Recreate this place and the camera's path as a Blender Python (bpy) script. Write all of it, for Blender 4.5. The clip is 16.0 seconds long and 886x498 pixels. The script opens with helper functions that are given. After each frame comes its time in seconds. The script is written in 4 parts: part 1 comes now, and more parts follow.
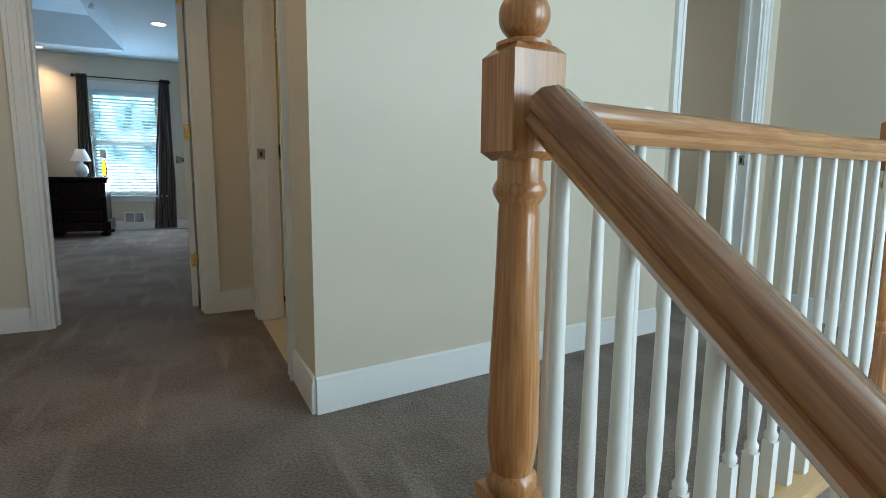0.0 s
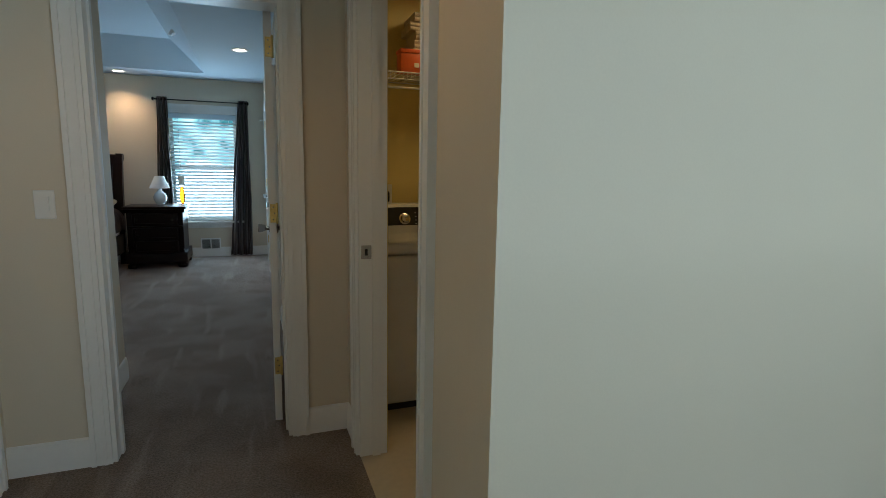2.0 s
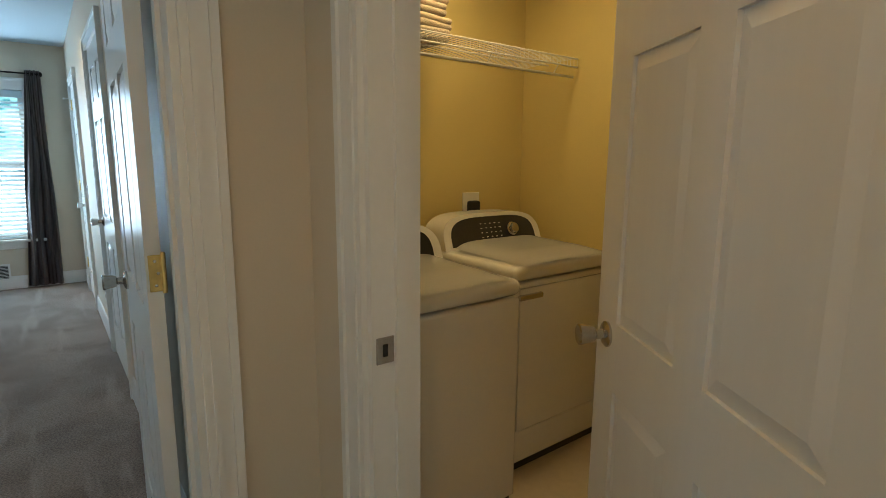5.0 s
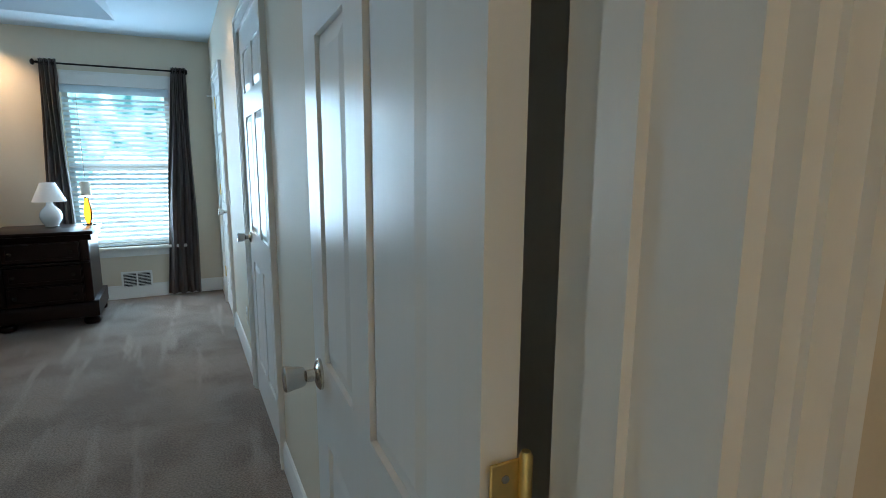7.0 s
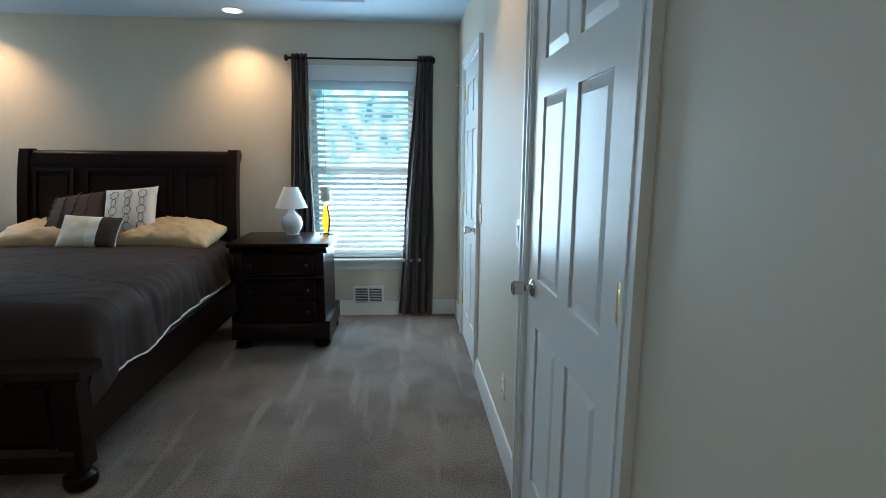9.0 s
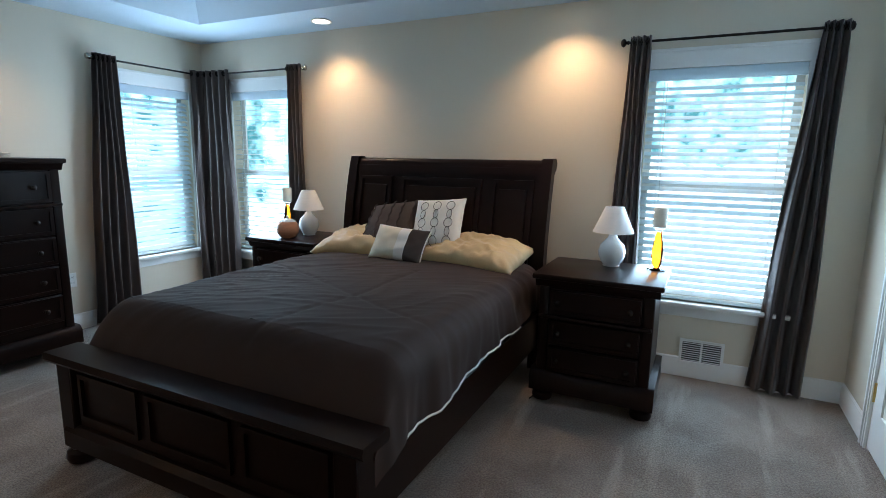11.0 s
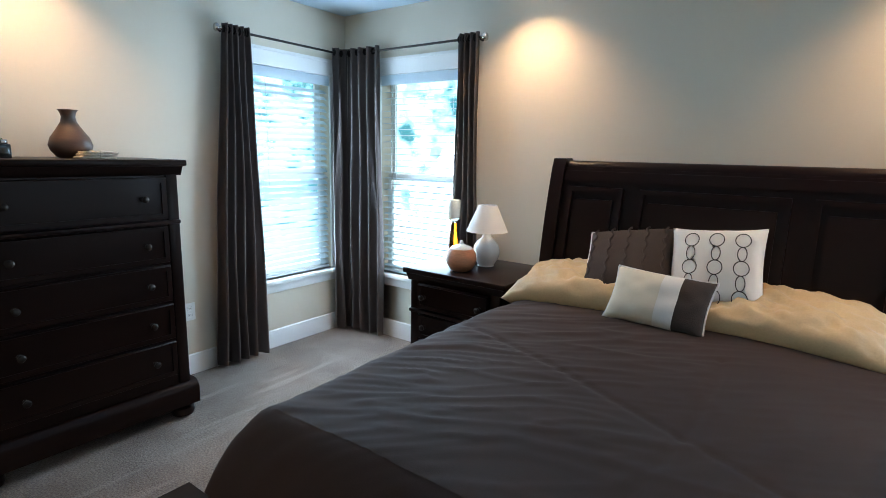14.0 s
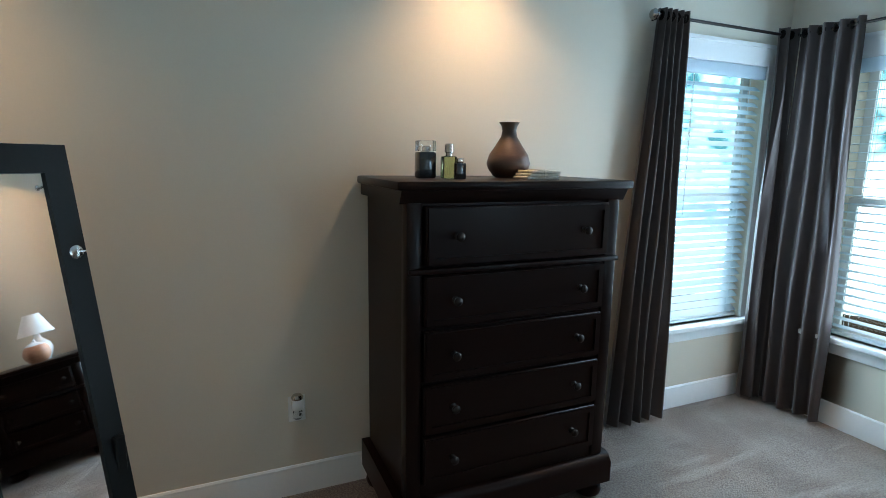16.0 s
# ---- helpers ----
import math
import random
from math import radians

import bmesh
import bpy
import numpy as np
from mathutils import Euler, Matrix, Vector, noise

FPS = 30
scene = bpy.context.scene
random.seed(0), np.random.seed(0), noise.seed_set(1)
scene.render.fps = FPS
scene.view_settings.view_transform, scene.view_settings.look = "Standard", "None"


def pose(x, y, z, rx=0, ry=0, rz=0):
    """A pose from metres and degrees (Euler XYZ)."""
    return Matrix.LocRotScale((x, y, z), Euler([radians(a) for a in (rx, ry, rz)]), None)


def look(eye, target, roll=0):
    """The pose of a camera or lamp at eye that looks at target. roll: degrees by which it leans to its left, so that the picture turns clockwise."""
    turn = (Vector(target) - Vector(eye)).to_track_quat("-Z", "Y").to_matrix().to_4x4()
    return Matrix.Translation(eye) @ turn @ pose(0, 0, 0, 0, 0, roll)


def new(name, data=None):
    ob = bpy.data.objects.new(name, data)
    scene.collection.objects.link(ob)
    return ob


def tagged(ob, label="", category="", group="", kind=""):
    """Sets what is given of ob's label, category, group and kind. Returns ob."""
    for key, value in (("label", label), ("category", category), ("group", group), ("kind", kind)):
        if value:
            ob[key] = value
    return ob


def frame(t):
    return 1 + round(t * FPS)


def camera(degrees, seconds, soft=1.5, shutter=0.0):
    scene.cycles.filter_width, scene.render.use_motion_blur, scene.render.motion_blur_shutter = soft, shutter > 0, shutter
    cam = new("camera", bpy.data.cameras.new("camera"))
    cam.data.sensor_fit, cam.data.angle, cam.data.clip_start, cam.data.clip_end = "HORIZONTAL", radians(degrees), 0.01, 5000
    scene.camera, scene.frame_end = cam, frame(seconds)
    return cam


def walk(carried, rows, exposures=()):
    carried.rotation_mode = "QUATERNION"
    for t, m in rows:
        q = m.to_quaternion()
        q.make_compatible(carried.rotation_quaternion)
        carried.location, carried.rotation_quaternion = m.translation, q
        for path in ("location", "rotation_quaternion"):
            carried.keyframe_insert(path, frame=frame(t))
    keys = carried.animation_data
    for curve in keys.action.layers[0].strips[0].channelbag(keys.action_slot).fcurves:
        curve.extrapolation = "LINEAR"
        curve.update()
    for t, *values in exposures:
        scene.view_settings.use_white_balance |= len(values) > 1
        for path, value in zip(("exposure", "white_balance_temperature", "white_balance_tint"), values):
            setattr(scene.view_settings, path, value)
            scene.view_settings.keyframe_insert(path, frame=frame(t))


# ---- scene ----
cam = camera(80.3, 16.0, soft=0.8)
# the clip's camera darkens before the pale landing wall and opens up in the room
EXPOSURES = [(0.0, -0.1, 6350, 10), (0.7, -0.2, 6300, 10), (1.5, -0.4, 6300, 9), (2.5, -0.68, 6500, 10), (3.2, -0.45, 6650, 10), (3.7, -0.28, 6700, 10), (4.2, 0.02, 6700, 10), (6.3, 0.25, 6600, 8), (7.2, 0.02, 6400, 9), (8.0, -0.1, 6450, 9),
             (9.0, -0.15, 6450, 9), (10.0, -0.05, 6400, 10), (12.5, 0.03, 6700, 17), (14.0, 0.28, 6650, 15), (15.0, 0.25, 6500, 11), (16.0, 0.1, 6500, 10)]
PATH = [
    (0, (-0.397, -1.779, 0.840), (0.493, -0.009, 0.566), 0.5),
    (0.5, (-0.409, -1.597, 0.949), (0.490, 0.168, 0.674), 0.7),
    (1, (-0.410, -1.395, 1.116), (0.497, 0.364, 0.826), 0.5),
    (1.5, (-0.383, -1.162, 1.243), (0.478, 0.620, 0.952), 0.7),
    (2, (-0.433, -0.890, 1.318), (0.247, 0.967, 1.018), 1.0),
    (2.5, (-0.511, -0.602, 1.421), (0.070, 1.287, 1.116), 0.6),
    (3, (-0.513, -0.350, 1.424), (0.047, 1.545, 1.116), 0.7),
    (3.5, (-0.478, -0.124, 1.398), (0.093, 1.767, 1.086), 0.7),
    (4, (-0.504, 0.079, 1.359), (0.275, 1.896, 1.055), 1.0),
    (4.2, (-0.523, 0.134, 1.354), (0.423, 1.870, 1.050), 1.0),
    (6.3, (-0.543, 1.051, 1.385), (0.724, 2.560, 1.043), 0.3),
    (6.5, (-0.553, 1.171, 1.383), (0.652, 2.730, 1.040), 0.1),
    (7, (-0.555, 1.477, 1.378), (0.323, 3.242, 1.041), 0.3),
    (7.5, (-0.586, 1.767, 1.358), (0.032, 3.640, 1.024), 0.5),
    (8, (-0.674, 2.097, 1.393), (-0.152, 3.997, 1.055), 0.6),
    (8.5, (-0.679, 2.436, 1.385), (-0.267, 4.362, 1.039), 0.5),
    (9, (-0.670, 2.781, 1.392), (-0.529, 4.747, 1.054), 0.4),
    (9.5, (-0.742, 3.071, 1.384), (-0.866, 5.038, 1.045), 0.5),
    (10, (-0.845, 3.311, 1.399), (-1.242, 5.242, 1.065), 0.5),
    (12.3, (-1.524, 4.009, 1.467), (-2.698, 5.587, 1.102), 0.9),
    (12.5, (-1.600, 4.101, 1.455), (-2.784, 5.670, 1.089), 0.8),
    (13, (-1.831, 4.235, 1.475), (-3.015, 5.805, 1.110), 0.9),
    (13.5, (-2.079, 4.305, 1.458), (-3.246, 5.889, 1.096), 1.1),
    (14, (-2.382, 4.353, 1.459), (-3.545, 5.941, 1.103), 1.3),
    (14.5, (-2.654, 4.395, 1.449), (-3.816, 5.984, 1.093), 1.3),
    (15, (-2.925, 4.429, 1.466), (-4.204, 5.928, 1.119), 1.3),
    (15.5, (-3.185, 4.345, 1.476), (-4.754, 5.535, 1.126), 1.3),
    (16, (-3.422, 4.224, 1.475), (-5.229, 5.010, 1.136), 0.9),
]
walk(cam, [(t, look(eye, target, roll)) for t, eye, target, roll in PATH], exposures=EXPOSURES)


# ---------------------------------------------------------------- world and light
world = bpy.data.worlds.new("world")
scene.world = world
world.use_nodes = True
wn = world.node_tree
sky = wn.nodes.new("ShaderNodeTexSky")
sky.sky_type, sky.sun_disc = "NISHITA", False
sky.sun_elevation, sky.sun_rotation = radians(48), radians(-50)
wn.nodes["Background"].inputs[1].default_value = 0.10
wn.links.new(sky.outputs[0], wn.nodes["Background"].inputs[0])

sun_data = bpy.data.lights.new("sun", "SUN")
sun_data.energy, sun_data.angle, sun_data.color = 3.0, radians(0.5), (1.0, 0.95, 0.86)
sun = new("sun", sun_data)
sun.matrix_world = look((-20, 22, 26), (-3, 5, 0))


def area_lamp(name, m, sx, sy, watts, colour, spread=180):
    d = bpy.data.lights.new(name, "AREA")
    d.shape, d.size, d.size_y, d.energy, d.color, d.spread = "RECTANGLE", sx, sy, watts, colour, radians(spread)
    ob = new(name, d)
    ob.matrix_world = m
    return ob


DAY = (0.50, 0.76, 1.0)
# sky light in the three bedroom windows, added fill for the stairwell and the laundry lamp
area_lamp("daylight", look((-1.06, 7.33, 1.3), (-1.06, 0, 0.9)), 0.8, 1.45, 36, DAY)
area_lamp("daylight", look((-4.85, 7.33, 1.3), (-4.85, 0, 0.9)), 0.75, 1.45, 34, DAY)
area_lamp("daylight", look((-5.55, 6.93, 1.3), (0, 6.93, 0.9)), 0.65, 1.45, 24, DAY)


def spot_lamp(name, eye, watts, colour, degrees, blend):
    d = bpy.data.lights.new(name, "SPOT")
    d.energy, d.color, d.spot_size, d.spot_blend, d.shadow_soft_size = watts, colour, radians(degrees), blend, 0.05
    ob = new(name, d)
    ob.matrix_world = look(eye, (eye[0], eye[1] + 0.001, 0))
    return ob


WARM = (1.0, 0.68, 0.40)
CANS = [(-1.98, 7.13), (-3.92, 7.13), (-0.49, 5.15), (-5.33, 5.3), (-5.33, 3.2), (-0.60, 2.72), (-3.0, 2.82)]
for cx, cy in CANS:
    spot_lamp("can_light", (cx, cy, 2.485), 6 if cy < 2.75 else 72 if cy > 7 else 30 if cx > -1 else 60, WARM, 120, 0.9)
area_lamp("laundry_lamp", look((0.95, 2.02, 2.42), (0.95, 2.02, 0)), 0.3, 0.3, 7.5, (1.0, 0.74, 0.36))
# two unseen lamps added for daylight from the stairwell side; no window is built
area_lamp("landing_daylight_fill", look((2.85, -2.7, 1.5), (0.6, -0.2, 0.9)), 1.7, 1.9, 52, (0.68, 0.88, 1.0))
area_lamp("landing_daylight_fill", look((1.8, -4.35, 1.3), (2.4, 0, 1.0)), 1.4, 1.9, 98, (0.68, 0.88, 1.0))
# unseen lamp added to brighten the room beyond the landing door, without a window
area_lamp("far_room_daylight_fill", look((2.45, 2.33, 1.5), (2.45, 0, 1.0)), 0.7, 1.2, 9, (0.85, 0.95, 1.0))
spot_lamp("hall_light", (-0.75, 0.35, 2.485), 27, (1.0, 0.53, 0.14), 150, 0.6)

# ---------------------------------------------------------------- materials


def material(name, colour, rough=0.5, metal=0.0, vary=0.08, scale=6.0, fine=80.0, bump=0.1, depth=0.002, coat=0.0, sheen=0.0, stretch=(1, 1, 1), second=None, spec=0.5, span=0.4):
    m = bpy.data.materials.new(name)
    m.use_nodes = True
    t = m.node_tree
    n, l = t.nodes, t.links
    b = n["Principled BSDF"]
    b.inputs["Roughness"].default_value, b.inputs["Metallic"].default_value = rough, metal
    b.inputs["Coat Weight"].default_value, b.inputs["Sheen Weight"].default_value = coat, sheen
    b.inputs["Coat Roughness"].default_value = 0.15
    b.inputs["Specular IOR Level"].default_value = spec
    co = n.new("ShaderNodeTexCoord")
    mp = n.new("ShaderNodeMapping")
    mp.inputs["Scale"].default_value = stretch
    l.new(co.outputs["Object"], mp.inputs[0])
    big, small = n.new("ShaderNodeTexNoise"), n.new("ShaderNodeTexNoise")
    big.inputs["Scale"].default_value, small.inputs["Scale"].default_value = scale, fine
    big.inputs["Detail"].default_value, small.inputs["Detail"].default_value = 4, 3
    l.new(mp.outputs[0], big.inputs["Vector"])
    l.new(mp.outputs[0], small.inputs["Vector"])
    add = n.new("ShaderNodeMath")
    add.operation = "ADD"
    l.new(big.outputs[0], add.inputs[0])
    l.new(small.outputs[0], add.inputs[1])
    ramp = n.new("ShaderNodeMapRange")
    ramp.inputs[1].default_value, ramp.inputs[2].default_value = 1 - span, 1 + span
    l.new(add.outputs[0], ramp.inputs[0])
    mix = n.new("ShaderNodeMix")
    mix.data_type = "RGBA"
    c2 = second or [min(1, c * (1 + vary)) for c in colour]
    c1 = colour if second else [c * (1 - vary) for c in colour]
    mix.inputs[6].default_value, mix.inputs[7].default_value = (*c1, 1), (*c2, 1)
    l.new(ramp.outputs[0], mix.inputs[0])
    l.new(mix.outputs[2], b.inputs["Base Color"])
    if bump:
        bp = n.new("ShaderNodeBump")
        bp.inputs["Strength"].default_value, bp.inputs["Distance"].default_value = bump, depth
        l.new(small.outputs[0], bp.inputs["Height"])
        l.new(bp.outputs[0], b.inputs["Normal"])
    return m


def emitter(name, colour, strength):
    m = bpy.data.materials.new(name)
    m.use_nodes = True
    b = m.node_tree.nodes["Principled BSDF"]
    b.inputs["Base Color"].default_value = (*colour, 1)
    b.inputs["Emission Color"].default_value, b.inputs["Emission Strength"].default_value = (*colour, 1), strength
    return m


def glass(name, colour, rough=0.02):
    m = bpy.data.materials.new(name)
    m.use_nodes = True
    b = m.node_tree.nodes["Principled BSDF"]
    b.inputs["Base Color"].default_value = (*colour, 1)
    b.inputs["Transmission Weight"].default_value, b.inputs["Roughness"].default_value = 1.0, rough
    b.inputs["IOR"].default_value = 1.45
    return m


PAINT = material("beige_wall_paint", (0.67, 0.595, 0.48), 0.55, vary=0.025, scale=1.2, fine=160, bump=0.12, depth=0.001)
LAUNDRY = material("yellow_wall_paint", (0.66, 0.53, 0.22), 0.5, vary=0.03, scale=1.2, fine=160, bump=0.12, depth=0.001)
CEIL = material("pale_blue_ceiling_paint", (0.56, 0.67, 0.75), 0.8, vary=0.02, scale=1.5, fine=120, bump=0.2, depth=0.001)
WHITE = material("white_trim_paint", (0.80, 0.80, 0.78), 0.32, vary=0.02, scale=3, fine=60, bump=0.05, depth=0.001)
DOORP = material("white_door_paint", (0.78, 0.78, 0.76), 0.30, vary=0.02, scale=3, fine=40, bump=0.25, depth=0.0012, stretch=(1, 1, 0.08))
CARPET = material("taupe_carpet", (0.30, 0.25, 0.21), 0.95, scale=3.0, fine=170, bump=0.0, sheen=0.15)


def carpet_pile(m):
    """Tufts, scuffed patches and brushed streaks."""
    n, l = m.node_tree.nodes, m.node_tree.links
    b = n["Principled BSDF"]
    co = n.new("ShaderNodeTexCoord")
    tuft, clump, patch, streak = [n.new("ShaderNodeTexNoise") for _ in range(4)]
    for q, s, d in ((tuft, 260, 2), (clump, 110, 3), (patch, 2.6, 5), (streak, 1.0, 3)):
        q.inputs["Scale"].default_value, q.inputs["Detail"].default_value = s, d
    mp = n.new("ShaderNodeMapping")
    mp.inputs["Scale"].default_value, mp.inputs["Rotation"].default_value = (9, 1.2, 1), (0, 0, 0.35)
    l.new(co.outputs["Object"], mp.inputs[0])
    l.new(mp.outputs[0], streak.inputs["Vector"])
    for q in (tuft, clump, patch):
        l.new(co.outputs["Object"], q.inputs["Vector"])

    def band(src, a, c):
        r = n.new("ShaderNodeMapRange")
        r.inputs[1].default_value, r.inputs[2].default_value = a, c
        l.new(src.outputs[0], r.inputs[0])
        return r

    def mix(fac, c1, c2):
        x = n.new("ShaderNodeMix")
        x.data_type = "RGBA"
        l.new(fac.outputs[0], x.inputs[0])
        for k, c in ((6, c1), (7, c2)):
            if isinstance(c, tuple):
                x.inputs[k].default_value = (*c, 1)
            else:
                l.new(c.outputs[2], x.inputs[k])
        return x
    dark = mix(band(clump, 0.36, 0.64), (0.14, 0.103, 0.084), (0.27, 0.21, 0.175))
    light = mix(band(clump, 0.36, 0.64), (0.205, 0.158, 0.131), (0.37, 0.30, 0.25))
    both = mix(band(patch, 0.42, 0.58), dark, light)
    pale = mix(band(clump, 0.36, 0.64), (0.25, 0.197, 0.165), (0.43, 0.355, 0.30))
    final = mix(band(streak, 0.56, 0.68), both, pale)
    l.new(final.outputs[2], b.inputs["Base Color"])
    add = n.new("ShaderNodeMath")
    l.new(tuft.outputs[0], add.inputs[0])
    l.new(clump.outputs[0], add.inputs[1])
    bp = n.new("ShaderNodeBump")
    bp.inputs["Strength"].default_value, bp.inputs["Distance"].default_value = 1.0, 0.012
    l.new(add.outputs[0], bp.inputs["Height"])
    l.new(bp.outputs[0], b.inputs["Normal"])


carpet_pile(CARPET)
VINYL = material("pale_vinyl", (0.5, 0.43, 0.32), 0.4, vary=0.08, scale=3, fine=30)
OAK = material("oak", (0.33, 0.125, 0.036), 0.30, scale=3, fine=24, bump=0.2, depth=0.001, coat=0.5, stretch=(8, 8, 0.35), second=(0.52, 0.25, 0.092), span=0.2)
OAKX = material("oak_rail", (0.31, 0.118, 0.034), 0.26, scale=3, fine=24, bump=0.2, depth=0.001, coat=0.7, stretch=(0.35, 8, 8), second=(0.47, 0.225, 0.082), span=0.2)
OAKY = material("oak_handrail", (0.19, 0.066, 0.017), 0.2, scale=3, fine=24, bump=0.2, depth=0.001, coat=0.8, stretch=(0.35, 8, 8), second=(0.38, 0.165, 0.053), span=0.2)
TREAD = material("oak_tread", (0.55, 0.36, 0.18), 0.35, vary=0.15, scale=4, fine=30, coat=0.3, stretch=(0.5, 7, 7))
ESPRESSO = material("espresso_wood", (0.012, 0.0046, 0.0032), 0.34, vary=0.14, scale=3, fine=30, bump=0.01, depth=0.001, coat=0.06, stretch=(1, 1, 6), spec=0.12)
DUVET = material("brown_duvet_cloth", (0.070, 0.035, 0.026), 0.75, vary=0.12, scale=4, fine=300, bump=0.25, depth=0.001, sheen=0.08)
CURTAIN = material("charcoal_curtain_cloth", (0.115, 0.086, 0.078), 0.5, vary=0.12, scale=8, fine=350, bump=0.2, depth=0.001, sheen=0.35)
TAN = material("tan_satin", (0.58, 0.41, 0.22), 0.4, vary=0.08, scale=9, fine=120, bump=0.15, depth=0.003)
CREAM = material("cream_cloth", (0.70, 0.62, 0.48), 0.7, vary=0.05, scale=20, fine=250, bump=0.3)
IVORY = material("ivory_cloth", (0.80, 0.76, 0.70), 0.7, vary=0.03, scale=20, fine=250, bump=0.3)
BROWNC = material("brown_cloth", (0.042, 0.026, 0.02), 0.8, vary=0.15, scale=20, fine=200, bump=0.5, depth=0.003)
PIPING = material("white_piping", (0.75, 0.72, 0.68), 0.7)
CERAMIC = material("white_ceramic", (0.74, 0.76, 0.77), 0.25, vary=0.03, scale=30, fine=200, bump=0.1, coat=0.4)
SHADE = material("white_lampshade", (0.82, 0.80, 0.78), 0.8, vary=0.02, scale=20, fine=300, bump=0.2)
CANDLE = material("ivory_wax", (0.78, 0.74, 0.64), 0.5, vary=0.03)
AMBER = glass("amber_glass", (0.75, 0.19, 0.008), 0.05)
CLEAR = glass("clear_glass", (0.95, 0.97, 0.97), 0.02)
STEEL = material("satin_nickel", (0.55, 0.52, 0.48), 0.22, 1.0, vary=0.05, bump=0.0)
BRASS = material("brass", (0.75, 0.53, 0.20), 0.3, 1.0, vary=0.1, scale=20, bump=0.05)
IRON = material("dark_bronze", (0.03, 0.023, 0.019), 0.42, 0.8, vary=0.1)
PLASTIC = material("white_plastic", (0.78, 0.77, 0.74), 0.35, vary=0.01, bump=0.0)
DARK = material("dark_cavity", (0.02, 0.02, 0.02), 0.8)
ENAMEL = material("white_enamel", (0.74, 0.73, 0.69), 0.22, vary=0.02, scale=2, fine=40, bump=0.02, coat=0.5)
PANEL = material("black_control_panel", (0.03, 0.03, 0.032), 0.25, vary=0.1)
TOWEL = material("taupe_terry", (0.52, 0.44, 0.34), 0.95, vary=0.12, scale=20, fine=300, bump=0.8, depth=0.004)
ORANGE = material("orange_lacquer", (0.62, 0.10, 0.02), 0.45, vary=0.1)
VASE = material("brown_wood_vase", (0.085, 0.045, 0.028), 0.42, vary=0.2, scale=12, fine=60, stretch=(1, 1, 5))
DIFFUSER = material("peach_wood_grain", (0.55, 0.24, 0.13), 0.4, vary=0.2, scale=14, fine=60, stretch=(1, 1, 4))
STONE = material("pale_stone_box", (0.62, 0.52, 0.42), 0.5, vary=0.25, scale=40)
SLAT = material("white_blind_slat", (0.80, 0.82, 0.84), 0.45, vary=0.02)
_n, _l = SLAT.node_tree.nodes, SLAT.node_tree.links
_t, _m = _n.new("ShaderNodeBsdfTranslucent"), _n.new("ShaderNodeMixShader")
_t.inputs[0].default_value, _m.inputs[0].default_value = (0.75, 0.88, 0.95, 1), 0.58
_l.new(_n["Principled BSDF"].outputs[0], _m.inputs[1])
_l.new(_t.outputs[0], _m.inputs[2])
_l.new(_m.outputs[0], _n["Material Output"].inputs[0])
MIRROR = material("mirror_silver", (0.92, 0.92, 0.92), 0.02, 1.0, vary=0.0, bump=0.0)
BLACKGREEN = material("black_painted_wood", (0.008, 0.009, 0.009), 0.4, vary=0.2, scale=4, spec=0.2)
BLACKJAR = material("black_bottle_glass", (0.012, 0.012, 0.014), 0.12, vary=0.1, coat=0.5)
GREENJAR = glass("green_perfume_glass", (0.62, 0.72, 0.35), 0.02)
CANGLOW = emitter("can_glow", (1.0, 0.93, 0.82), 6.0)


